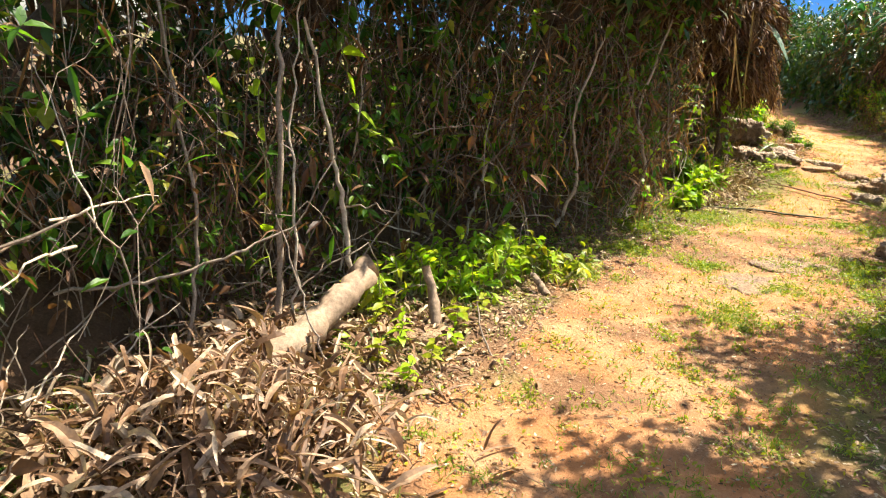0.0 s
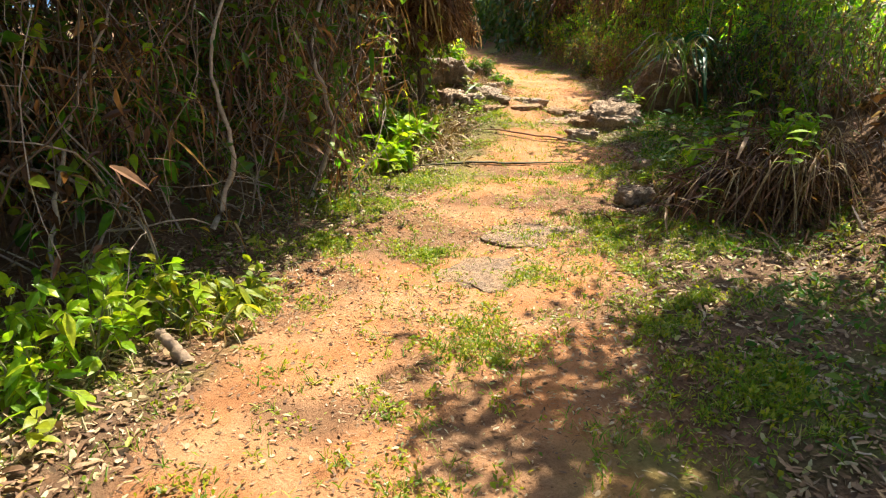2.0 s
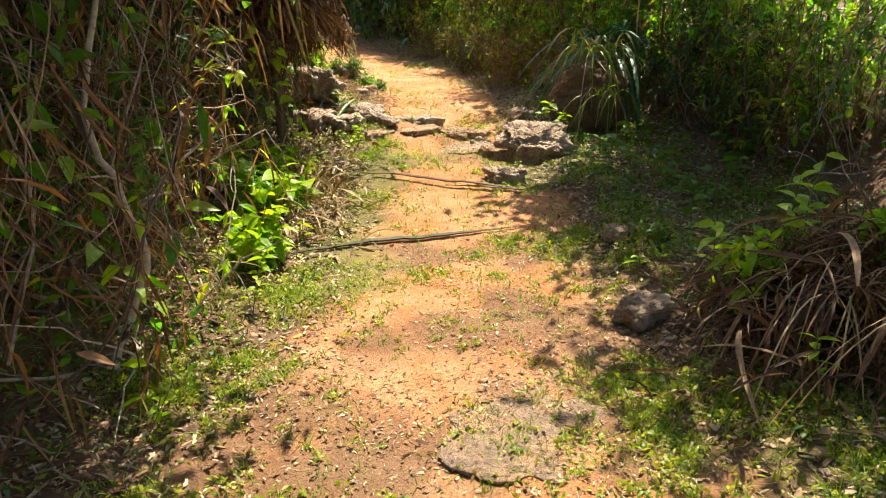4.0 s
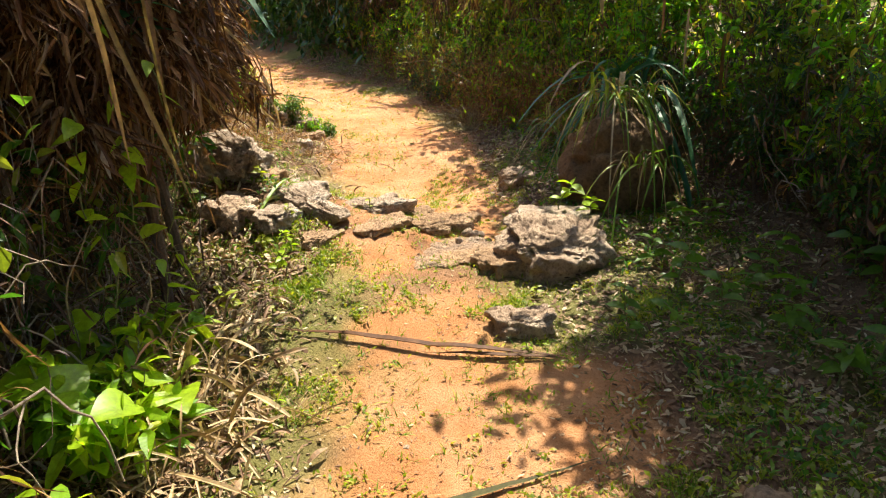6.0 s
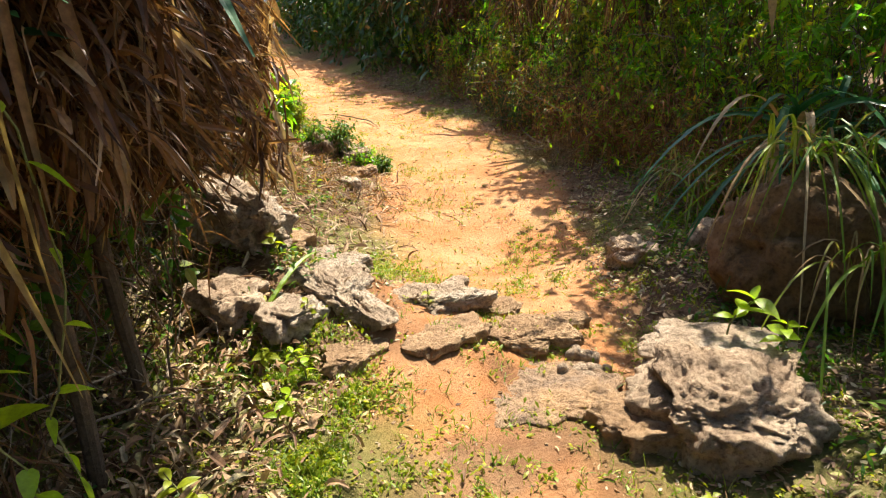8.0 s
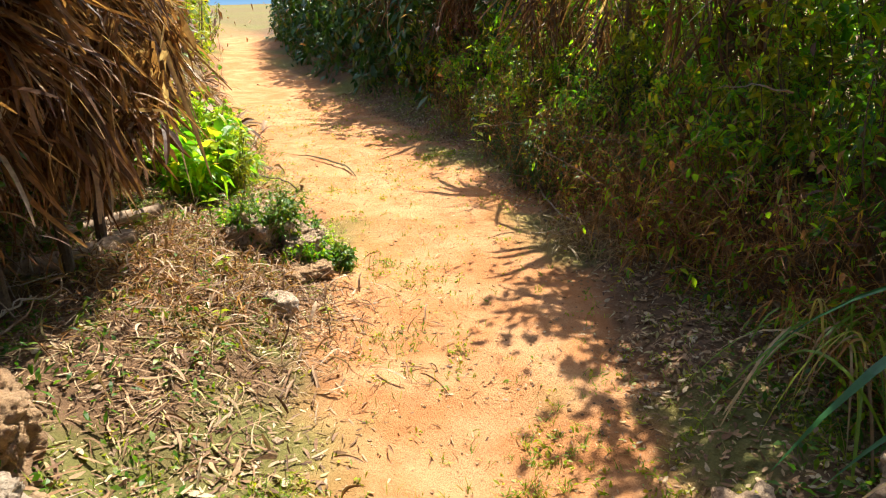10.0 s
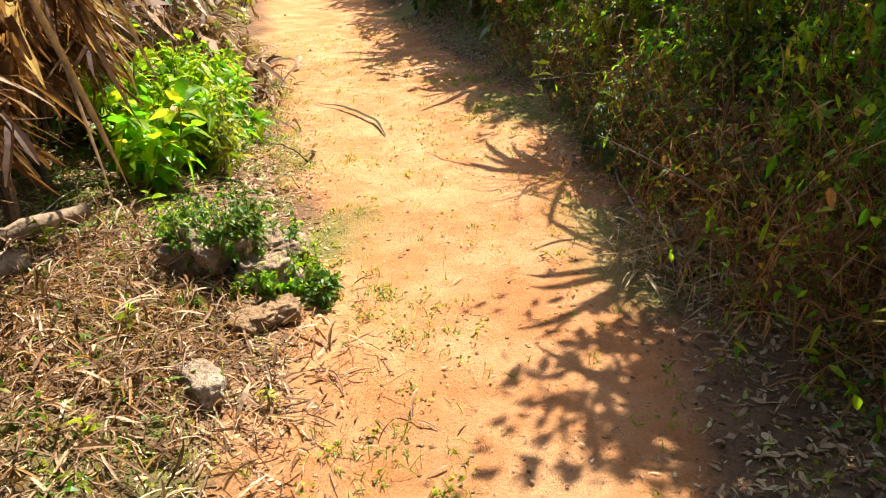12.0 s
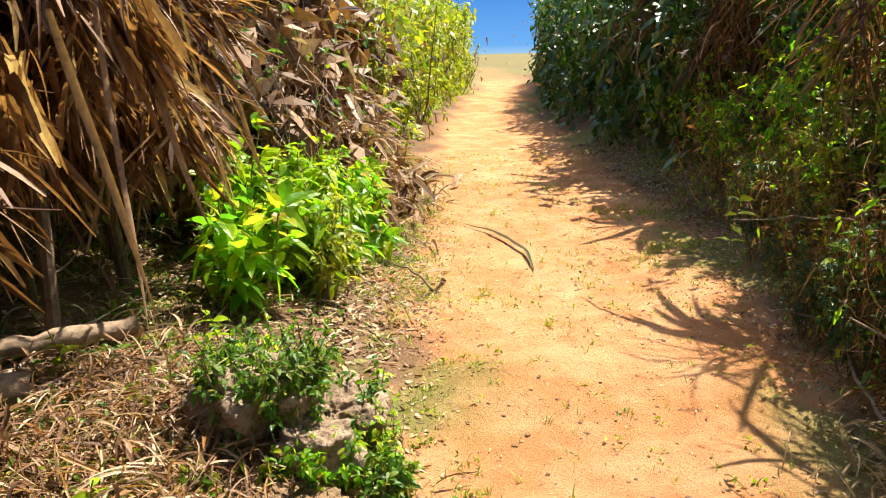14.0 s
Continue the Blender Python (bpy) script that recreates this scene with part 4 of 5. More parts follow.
# ---- trees out of view, whose shade lies on the hedges and on the first stretch ----
# Row of crowns above the view, added to darken the hedge below.
for i, (y, over, top, n) in enumerate(((3.5, -0.35, 2.5, 3200), (4.2, -0.4, 2.45, 3600), (4.9, -0.3, 2.45, 4400), (5.6, 0.0, 2.45, 5000), (6.3, 0.08, 2.45, 5000), (7.1, 0.0, 2.5, 4600), (7.9, -0.5, 2.6, 2600), (9.6, 0.3, 2.7, 3600), (12.6, 0.2, 3.0, 2400))):
    x = float(line(HEDGE_L, y))
    tree("tree", "dark green leafy tree added above the view to shade the hedge", 200 + i, (x - 1.7, y, nearest_height(x - 1.7, y)), (x + over, y + 0.2, top), (0.75, 0.7, 0.26), n)
# Unseen crowns, added so that the bank beneath falls into shade.
tree("tree", "unseen leafy tree added to shade the bank", 227, (8.9, 8.2, nearest_height(8.9, 8.2)), (7.35, 8.5, 3.0), (0.6, 0.55, 0.35), 1000)
tree("tree", "unseen leafy tree added to shade the bank", 228, (9.4, 9.3, nearest_height(9.4, 9.3)), (7.55, 9.7, 3.0), (0.45, 0.5, 0.3), 1500)
# Added out of view, only to darken the mound with its shadow.
tree("tree", "unseen leafy tree added to shade the brush mound", 226, (7.0, 5.0, nearest_height(7.0, 5.0)), (5.6, 5.9, 3.1), (0.85, 0.8, 0.4), 2400)
tree("tree", "leafy tree that shades the trail", 220, (5.7, 3.4, nearest_height(5.7, 3.4)), (4.5, 3.9, 3.4), (1.45, 1.25, 0.5), 9500)
tree("tree", "leafy tree that shades the trail", 221, (5.2, 0.8, nearest_height(5.2, 0.8)), (2.9, 2.55, 3.5), (2.3, 1.2, 0.5), 12000)
# Two more unseen crowns added to shade the bank.
tree("tree", "unseen leafy tree added to shade the bank", 222, (8.2, 7.7, nearest_height(8.2, 7.7)), (6.6, 7.72, 3.0), (0.8, 0.5, 0.35), 5000)
tree("tree", "unseen leafy tree added to shade the bank", 223, (7.6, 6.2, nearest_height(7.6, 6.2)), (6.3, 7.1, 3.0), (0.8, 0.9, 0.45), 3200)
# Unseen crowns added to throw leafy shade on the trail's edge.
tree("tree", "unseen leafy tree added to shade the trail edge", 225, (10.0, 11.8, nearest_height(10.0, 11.8)), (8.8, 11.8, 2.9), (0.4, 0.8, 0.35), 2200)
tree("tree", "unseen leafy tree added to shade the trail edge", 224, (9.4, 10.6, nearest_height(9.4, 10.6)), (8.35, 10.5, 2.9), (0.5, 0.8, 0.35), 1900)

# ---- pandanus on the bank, whose strap leaves shade the trail ----
for i, (x, y, h, g) in enumerate(((8.95, 12.7, 1.85, 11), (9.2, 13.9, 1.9, 11), (8.6, 11.5, 1.8, 11), (9.9, 16.4, 2.0, 20), (10.3, 18.6, 2.2, 20))):
    palm_skirt("pandanus", "pandanus with long green strap leaves", 240 + i, h, 0.3, 400, (0.2, 0.6), (x, y, nearest_height(x, y)), g)
young = thing("pandanus", "young pandanus with long drooping deep green leaves", "palm", (6.95, 8.95, 0.75))
rng = np.random.default_rng(250)
for i in range(28):
    d = directions(rng, 1, 0.8, 0.7) + np.array((-0.45, -0.35, 0))
    part("strap_leaf", blades(rng, rng.normal(size=(1, 3)) * np.array((0.09, 0.09, 0)), unit(d), rng.uniform(0.6, 1.35), rng.uniform(0.03, 0.05), 0.9, 9, "strap", 0.4, 0.08), M_STRAW if i % 6 == 0 else M_BLADE_DEEP, young)
grass_clump("tall_grass", "arching long grass over the clay boulder", 251, 55, 0.95, 0.016, M_BLADE, (6.45, 8.6, 0.78), (-0.35, -0.3), 0.9, 1.15, 0.4)
grass_clump("tall_grass", "arching long grass on the bank", 252, 24, 0.7, 0.014, M_BLADE, (6.15, 8.2, 0.45), (-0.3, -0.3), 0.9, 1.1, 0.4)
grass_clump("tall_grass", "arching long grass on the bank", 253, 60, 0.8, 0.014, M_BLADE, (7.2, 9.75, 0.35), (-0.3, -0.2), 1.0, 1.0, 0.3)

# ---- first stretch: dead leaves, log and stems ----
rng = np.random.default_rng(300)


def leaf_heap(name, label, seed, centre, spread, top, n, size, mat, turn=0.0, slim=(0.2, 0.42), up=0.35):
    rng = np.random.default_rng(seed)
    q = rng.normal(size=(n, 2)) * 0.5
    c, s = math.cos(turn), math.sin(turn)
    x = centre[0] + (q[:, 0] * c * spread[0] - q[:, 1] * s * spread[1])
    y = centre[1] + (q[:, 0] * s * spread[0] + q[:, 1] * c * spread[1])
    z = height(x, y) + top * np.exp(-(q ** 2).sum(1) * 1.6) * rng.uniform(0.2, 1.0, n) + 0.01
    P = np.stack([x, y, z], 1)
    L = rng.uniform(0.5, 1.4, n) * size
    return single(name, blades(rng, P, directions(rng, n, up), L, L * rng.uniform(*slim, n), 0.45, 5, "torn", 0.55, 0.3), mat, label, "leaf pile", kind="stuff")


leaf_heap("dead_leaf_heap", "heap of large curled dead leaves at the trail edge", 301, (-0.74, 2.45), (0.70, 0.65), 0.38, 1500, 0.20, M_DRY, 0.0, (0.03, 0.19), 1.0)
leaf_heap("dead_leaf_heap", "fallen dead leaves and husks below the thicket", 302, (-0.75, 3.1), (0.5, 0.8), 0.28, 900, 0.15, M_DRY, 0.0, (0.06, 0.25), 0.6)
leaf_heap("dead_leaf_heap", "dead leaves and bits of bark along a log", 303, (-0.25, 3.7), (0.6, 0.7), 0.06, 1300, 0.07, M_LITTER)
leaf_heap("dead_leaf_heap", "broken dry fronds piled beside the trail", 304, (6.3, 16.9), (0.7, 1.7), 1.25, 2200, 0.30, M_DRY, -0.25, (0.05, 0.2), 0.0)
leaf_heap("dead_leaf_heap", "dry bark strips and leaves below the pandanus", 305, (5.35, 12.3), (0.9, 0.9), 0.06, 2200, 0.12, M_RUST, 0.0, (0.02, 0.09), 0.0)
leaf_heap("dead_leaf_heap", "tan bark strips and broken fronds strewn on the bank", 311, (5.45, 12.35), (0.8, 1.3), 0.06, 2400, 0.14, M_DRY, 0.1, (0.02, 0.10), 0.0)
leaf_heap("dead_leaf_heap", "dry leaves under the hanging thatch", 306, (3.75, 9.3), (0.6, 1.2), 0.08, 1500, 0.08, M_LITTER, -0.45, (0.1, 0.3), 0.1)
leaf_heap("dead_leaf_heap", "pale dry grass heap at the foot of the bank", 307, (7.92, 11.85), (0.3, 0.45), 0.14, 700, 0.17, M_STRAW, 0.0, (0.02, 0.07), 0.2)
leaf_heap("dead_leaf_heap", "dry straw and leaves at the trail edge", 308, (2.95, 8.0), (0.5, 0.7), 0.08, 1300, 0.09, M_LITTER, 0.0, (0.07, 0.25), 0.2)

leaf_heap("dead_leaf_heap", "pale dry grass and bent stalks beside the trail", 309, (3.25, 8.2), (0.34, 0.7), 0.24, 480, 0.24, M_STRAW, -0.5, (0.02, 0.09), 0.6)
for i, (x, y, h) in enumerate(((3.0, 7.95, 0.36), (3.05, 8.3, 0.42), (2.85, 8.1, 0.5), (2.6, 7.4, 0.4), (3.25, 8.5, 0.34))):
    bush("shrub", "leafy bright green shoots among dry stalks", "shrub", 610 + i, h, 0.24, 8, 5, 5, (0.115, 0.4), M_LEAF_BRIGHT, M_GREENSTEM, (x, y, nearest_height(x, y)), bare=0.3)
stick("fallen_log", "fallen pale log with ragged bark", ((-0.28, 3.62, 0.40), (-0.38, 3.40, 0.30), (-0.50, 3.15, 0.21), (-0.66, 2.85, 0.15), (-0.85, 2.5, 0.11)), 0.062, 0.085, M_LOG, 12, 0.008, 3, "log", 30)
stick("broken_stump", "pale broken branch standing by the trail", ((0.08, 3.76, 0.0), (0.05, 3.83, 0.14), (0.0, 3.9, 0.31)), 0.036, 0.024, M_LOG, 9, 0.003, 4, "stump", 8)
stick("broken_stump", "short broken stub in the weeds", ((0.76, 4.38, 0.0), (0.72, 4.43, 0.06), (0.68, 4.48, 0.10)), 0.028, 0.02, M_LOG, 9, 0.003, 5, "stump")
STEMS = (((-0.72, 3.45, 0.1), (-0.70, 3.47, 0.8), (-0.70, 3.52, 1.35), (-0.78, 3.6, 2.1), 0.018), ((-0.40, 3.84, 0.1), (-0.44, 3.84, 0.55), (-0.52, 3.86, 0.95), (-0.66, 3.9, 1.6), 0.017),
         ((-0.62, 3.3, 0.05), (-0.60, 3.36, 0.6), (-0.66, 3.5, 1.1), (-0.62, 3.6, 1.7), 0.009), ((-1.05, 3.1, 0.1), (-1.0, 3.2, 0.7), (-1.12, 3.3, 1.3), (-1.2, 3.3, 2.0), 0.010),
         ((-0.55, 4.4, 0.1), (-0.5, 4.4, 0.7), (-0.42, 4.4, 1.2), (-0.5, 4.5, 1.9), 0.008), ((0.25, 5.2, 0.1), (0.35, 5.25, 0.6), (0.5, 5.35, 0.95), (0.75, 5.5, 1.5), 0.012),
         ((-1.5, 2.9, 0.45), (-1.1, 2.95, 0.50), (-0.8, 3.05, 0.60), (-0.55, 3.2, 0.72), 0.008), ((1.0, 5.75, 0.1), (1.15, 5.72, 0.5), (1.05, 5.75, 1.0), (1.3, 5.9, 1.7), 0.016),
         ((1.7, 6.5, 0.05), (1.9, 6.45, 0.5), (1.75, 6.5, 1.0), (2.0, 6.6, 1.8), 0.018), ((-0.3, 2.95, 0.02), (-0.42, 2.9, 0.25), (-0.5, 2.95, 0.5), (-0.62, 3.0, 0.8), 0.006))
for i, (*pts, r) in enumerate(STEMS):
    stick("dead_sapling", "pale dry leafless sapling at the thicket's edge", pts, r, r * 0.5, M_PALE if i % 3 else M_TWIG, 6, 0.007, 310 + i, "sapling", 22)
# fallen twigs across the front of the thickets
for i in range(110):
    y = rng.uniform(2.2, 8.3) if i < 80 else rng.uniform(8.5, 15)
    rows = HEDGE_L if (i < 80 or i % 2) else HEDGE_R
    x, _, z = frame_at(rows, y, rng.uniform(-0.15, 0.35))
    a, L = rng.uniform(0, 6.28), rng.uniform(0.3, 0.9)
    z += rng.uniform(0.1, 1.0) if i % 3 == 0 else 0
    up = rng.uniform(0, 0.9) if rng.uniform() < 0.5 else rng.uniform(0, 0.15)
    dx, dy = math.cos(a) * L, math.sin(a) * L
    if 6.8 < y < 8.6:
        continue
    stick("twig", "thin dry twig in the undergrowth", ((x, y, z + 0.02), (x + dx * 0.5, y + dy * 0.5, z + 0.05 + up * L * 0.6), (x + dx, y + dy, z + 0.03 + up * L)), rng.uniform(0.003, 0.008), 0.002, M_PALE if i % 2 else M_TWIG, 5, 0.01, 400 + i, "twig", 9)


def shell(name, label, at, r, mat, tilt):
    """A broken husk: an open cup with a thick, uneven wall."""
    bm = bmesh.new()
    bmesh.ops.create_uvsphere(bm, u_segments=18, v_segments=12, radius=r)
    bmesh.ops.delete(bm, geom=[v for v in bm.verts if v.co.z > r * 0.25 + 0.2 * r * noise.noise(v.co * 30)], context="VERTS")
    for v in bm.verts:
        v.co *= 1 + 0.12 * noise.noise(v.co * 25)
    bmesh.ops.solidify(bm, geom=bm.faces[:], thickness=0.012)
    me = bpy.data.meshes.new(name)
    bm.to_mesh(me)
    bm.free()
    me.materials.append(mat)
    ob = new(name, me)
    ob.matrix_world = pose(*at, *tilt)
    return tagged(ob, label, "husk")


shell("coconut_husk", "broken pale coconut husk lying open in dead leaves", (-0.42, 2.36, 0.10), 0.085, M_LOG, (-50, 20, 0))

# ---- low plants, each leaf a part where it stands near the trail ----
for i, (x, y, z, h, n, L, sh) in enumerate(((0.25, 4.55, 0, 0.30, 11, 0.10, "leaf"), (0.45, 4.75, 0, 0.34, 12, 0.11, "leaf"), (0.62, 4.6, 0, 0.28, 11, 0.10, "leaf"), (0.05, 4.7, 0, 0.34, 10, 0.11, "leaf"),
                                           (0.35, 4.95, 0, 0.40, 12, 0.11, "leaf"), (0.7, 4.95, 0, 0.30, 10, 0.10, "leaf"), (-0.15, 4.5, 0, 0.36, 9, 0.10, "leaf"), (0.82, 4.7, 0, 0.22, 8, 0.09, "leaf"),
                                           (-0.12, 3.55, 0, 0.22, 8, 0.08, "leaf"), (0.18, 3.7, 0, 0.14, 6, 0.07, "leaf"), (-0.25, 3.9, 0, 0.30, 9, 0.11, "leaf"), (0.1, 3.35, 0, 0.10, 5, 0.06, "leaf"),
                                           (5.57, 8.33, 0.22, 0.22, 9, 0.11, "leaf"), (5.66, 8.16, 0.16, 0.14, 8, 0.09, "leaf"), (5.36, 8.40, 0.12, 0.12, 7, 0.08, "leaf"),
                                           (2.98, 8.02, 0, 0.22, 7, 0.13, "heart"), (3.04, 8.12, 0, 0.32, 7, 0.11, "heart"), (2.86, 7.88, 0, 0.30, 7, 0.11, "heart"), (3.2, 8.3, 0, 0.2, 8, 0.14, "leaf"), (2.7, 7.55, 0, 0.25, 8, 0.12, "leaf"), (2.7, 7.75, 0, 0.2, 8, 0.12, "heart"), (3.3, 8.55, 0.1, 0.25, 8, 0.10, "leaf"),
                                           (6.02, 14.2, 0.25, 0.42, 10, 0.13, "leaf"), (8.26, 13.75, 0.25, 0.45, 9, 0.11, "leaf"), (8.3, 12.4, 0.2, 0.35, 8, 0.09, "leaf"), (8.35, 13.0, 0.2, 0.4, 9, 0.10, "leaf"),
                                           (3.95, 5.45, 0.1, 0.35, 9, 0.11, "leaf"), (4.15, 5.2, 0.25, 0.45, 11, 0.12, "leaf"), (4.3, 5.35, 0.2, 0.4, 10, 0.12, "leaf"), (3.55, 4.75, 0.05, 0.22, 7, 0.09, "leaf"), (3.75, 4.45, 0.3, 0.4, 10, 0.12, "leaf"),
                                           (4.15, 6.0, 0, 0.08, 5, 0.10, "leaf"), (4.4, 6.1, 0, 0.14, 6, 0.09, "leaf"), (4.75, 6.15, 0.05, 0.2, 8, 0.11, "leaf"), (5.1, 6.5, 0.05, 0.2, 8, 0.11, "leaf"), (5.5, 7.1, 0.05, 0.2, 8, 0.1, "leaf"))):
    seedling("seedling" if sh == "leaf" else "vine_shoot", "bright green young plant with broad leaves by the trail" if sh == "leaf" else "shoot with large bright heart-shaped leaves", 500 + i, h, n, (L, 0.42 if sh == "leaf" else 0.85),
             M_LEAF_BRIGHT if i < 32 else M_LEAF, (x, y, nearest_height(x, y) + z - 0.01), sh)
for i, (x, y, h, n, L) in enumerate(((2.95, 8.06, 0.40, 5, 0.20), (3.08, 8.00, 0.34, 4, 0.18), (2.80, 8.12, 0.44, 5, 0.17), (2.90, 8.42, 0.46, 6, 0.15))):
    seedling("vine_shoot", "shoot with very large sunlit heart-shaped leaves", 640 + i, h, n, (L, 0.9), M_LEAF_BRIGHT, (x, y, nearest_height(x, y)), "heart", (0.2, -0.2))
vine("vine", "hanging vine with small green leaves before the thicket", 560, ((0.72, 5.95, 1.25), (0.85, 5.85, 1.0), (0.95, 5.75, 0.75), (1.1, 5.68, 0.55), (1.25, 5.6, 0.42)), 12, (0.085, 0.6), M_LEAF)
vine("vine", "hanging vine with green leaves on the dead thatch", 561, ((3.45, 8.55, 1.35), (3.5, 8.6, 0.95), (3.42, 8.55, 0.6), (3.48, 8.5, 0.3), (3.45, 8.4, 0.1)), 13, (0.085, 0.65), M_LEAF_BRIGHT)
vine("vine", "hanging vine with broad sunlit leaves before the thatch", 564, ((3.30, 8.62, 1.5), (3.33, 8.60, 1.1), (3.28, 8.56, 0.8), (3.35, 8.52, 0.5), (3.30, 8.45, 0.2)), 16, (0.12, 0.62), M_LEAF_BRIGHT)
vine("vine", "hanging vine with broad sunlit leaves before the thatch", 565, ((3.12, 8.50, 1.2), (3.10, 8.45, 0.9), (3.16, 8.42, 0.6), (3.08, 8.38, 0.3)), 12, (0.11, 0.62), M_LEAF_BRIGHT)
vine("vine", "hanging vine with small green leaves before the thicket", 566, ((1.60, 6.30, 1.2), (1.66, 6.26, 0.9), (1.72, 6.25, 0.6), (1.85, 6.22, 0.35)), 12, (0.09, 0.6), M_LEAF_BRIGHT)
vine("vine", "hanging vine with small green leaves before the thicket", 567, ((0.30, 5.25, 1.3), (0.36, 5.22, 1.0), (0.42, 5.22, 0.7), (0.5, 5.2, 0.45)), 10, (0.10, 0.6), M_LEAF_BRIGHT)
vine("vine", "thin vine with yellow-green leaves among dry stems", 562, ((-0.45, 3.8, 1.5), (-0.40, 3.82, 1.2), (-0.32, 3.9, 1.05), (-0.25, 4.2, 0.95)), 7, (0.11, 0.7), M_LEAF_BRIGHT)
vine("vine", "thin vine with yellow-green leaves among dry stems", 563, ((-0.80, 3.4, 1.45), (-0.76, 3.35, 1.2), (-0.72, 3.3, 0.8), (-0.7, 3.2, 0.45)), 8, (0.085, 0.6), M_LEAF_BRIGHT)

for i, (x, y, h) in enumerate(((0.42, 4.50, 0.40), (0.78, 4.66, 0.30), (0.10, 4.55, 0.46), (0.55, 4.85, 0.44), (0.98, 4.86, 0.22), (-0.12, 4.25, 0.38), (0.26, 4.28, 0.26), (-0.3, 3.95, 0.34))):
    bush("shrub", "loose bright green weedy shrub at the trail edge", "shrub", 590 + i, h, 0.30, 7, 4, 5, (0.085, 0.42), M_LEAF_YELLOW if i % 3 == 1 else M_LEAF_BRIGHT, M_GREENSTEM, (x, y, nearest_height(x, y)), bare=0.4)
for i, (x, y) in enumerate(((0.05, 4.4), (0.5, 4.6), (0.85, 4.7), (-0.25, 4.1), (0.3, 4.9), (0.75, 5.0), (0.15, 4.2))):
    grass_clump("dry_grass", "bent dry straw stalks among green weeds", 660 + i, 45, 0.36, 0.006, M_STRAW, (x, y, nearest_height(x, y)), (0.1, -0.2), 0.9, 0.6, 0.5)
for i, (x, y, h) in enumerate(((-0.28, 3.62, 0.26), (-0.12, 3.42, 0.2), (0.05, 3.28, 0.16), (-0.38, 3.35, 0.22), (-0.2, 3.2, 0.18), (0.18, 3.5, 0.14), (0.22, 3.75, 0.2), (-0.05, 3.05, 0.14), (0.32, 3.95, 0.16), (-0.45, 3.7, 0.3))):
    seedling("seedling", "bright green seedling among pale dead leaves", 670 + i, h, 8, (0.085, 0.5), M_LEAF_BRIGHT if i % 2 else M_LEAF_YELLOW, (x, y, nearest_height(x, y)))
bush("shrub", "lush bright green shrub at the trail edge", "shrub", 570, 0.72, 0.5, 20, 9, 8, (0.095, 0.42), M_LEAF_BRIGHT, M_GREENSTEM, (6.05, 14.75, nearest_height(6.05, 14.75)))
bush("shrub", "lush bright green shrub at the trail edge", "shrub", 571, 0.62, 0.48, 18, 9, 8, (0.075, 0.42), M_LEAF_BRIGHT, M_GREENSTEM, (6.3, 15.35, nearest_height(6.3, 15.35)))
bush("shrub", "yellow-green shrub at the trail edge", "shrub", 572, 0.5, 0.38, 14, 8, 7, (0.06, 0.42), M_LEAF_YELLOW, M_GREENSTEM, (6.1, 14.1, nearest_height(6.1, 14.1)))
bush("shrub", "yellow-green shrub at the trail edge", "shrub", 573, 0.5, 0.4, 14, 8, 7, (0.06, 0.42), M_LEAF_YELLOW, M_GREENSTEM, (6.85, 17.8, nearest_height(6.85, 17.8)))
for i, (x, y, h) in enumerate(((5.78, 13.75, 0.55), (5.98, 14.15, 0.62), (6.28, 14.55, 0.5), (5.72, 14.5, 0.75), (6.35, 15.0, 0.55))):
    bush("shrub", "lush broad-leaved bright green shrub at the trail edge", "shrub", 576 + i, h, 0.34, 9, 5, 5, (0.14, 0.45), M_LEAF_BRIGHT if i % 2 else M_LUSH, M_GREENSTEM, (x, y, nearest_height(x, y)), bare=0.25)
bush("shrub", "small-leaved dark plant growing over a rock", "shrub", 574, 0.28, 0.34, 24, 9, 10, (0.032, 0.5), M_LEAF, M_GREENSTEM, (5.95, 12.7, nearest_height(5.95, 12.7) + 0.1), bare=0.1, spread=1.2)
bush("shrub", "small-leaved green plant beside a rock", "shrub", 575, 0.2, 0.26, 14, 8, 9, (0.03, 0.5), M_LEAF_BRIGHT, M_GREENSTEM, (6.26, 12.6, nearest_height(6.26, 12.6)), bare=0.1, spread=1.2)

rng = np.random.default_rng(690)
for i in range(26):
    x, y = rng.uniform(4.9, 6.3), rng.uniform(6.3, 8.0)
    if abs(x - 5.36) < 0.45 and y > 7.7 or x < float(line(TRAIL_R, y)) + 0.15:
        continue
    seedling("seedling", "dark green broad-leaved plant in the shade", 700 + i, rng.uniform(0.12, 0.32), 8, (rng.uniform(0.09, 0.15), 0.38), M_LEAF, (x, y, nearest_height(x, y)))

for i, (x, y, r) in enumerate(((6.10, 12.50, 0.22), (6.24, 12.78, 0.22), (5.84, 12.86, 0.26), (6.30, 12.42, 0.16), (5.98, 13.02, 0.24))):
    bush("shrub", "small-leaved dark plant spread over low rocks", "shrub", 740 + i, 0.18, r, 14, 7, 8, (0.034, 0.5), M_LEAF if i % 2 else M_LUSH, M_GREENSTEM, (x, y, nearest_height(x, y) + 0.04), bare=0.1, spread=1.3)
rng = np.random.default_rng(750)
for i in range(16):
    y = 13.6 + i * 0.3
    x = float(line(TRAIL_L, y)) - rng.uniform(0.0, 0.3)
    grass_clump("grass_tuft", "yellow-green grass tuft at the trail edge", 760 + i, 40, rng.uniform(0.14, 0.26), 0.006, M_BLADE, (x, y, nearest_height(x, y)), (0.15, -0.05), 0.9, 0.6, 0.15)

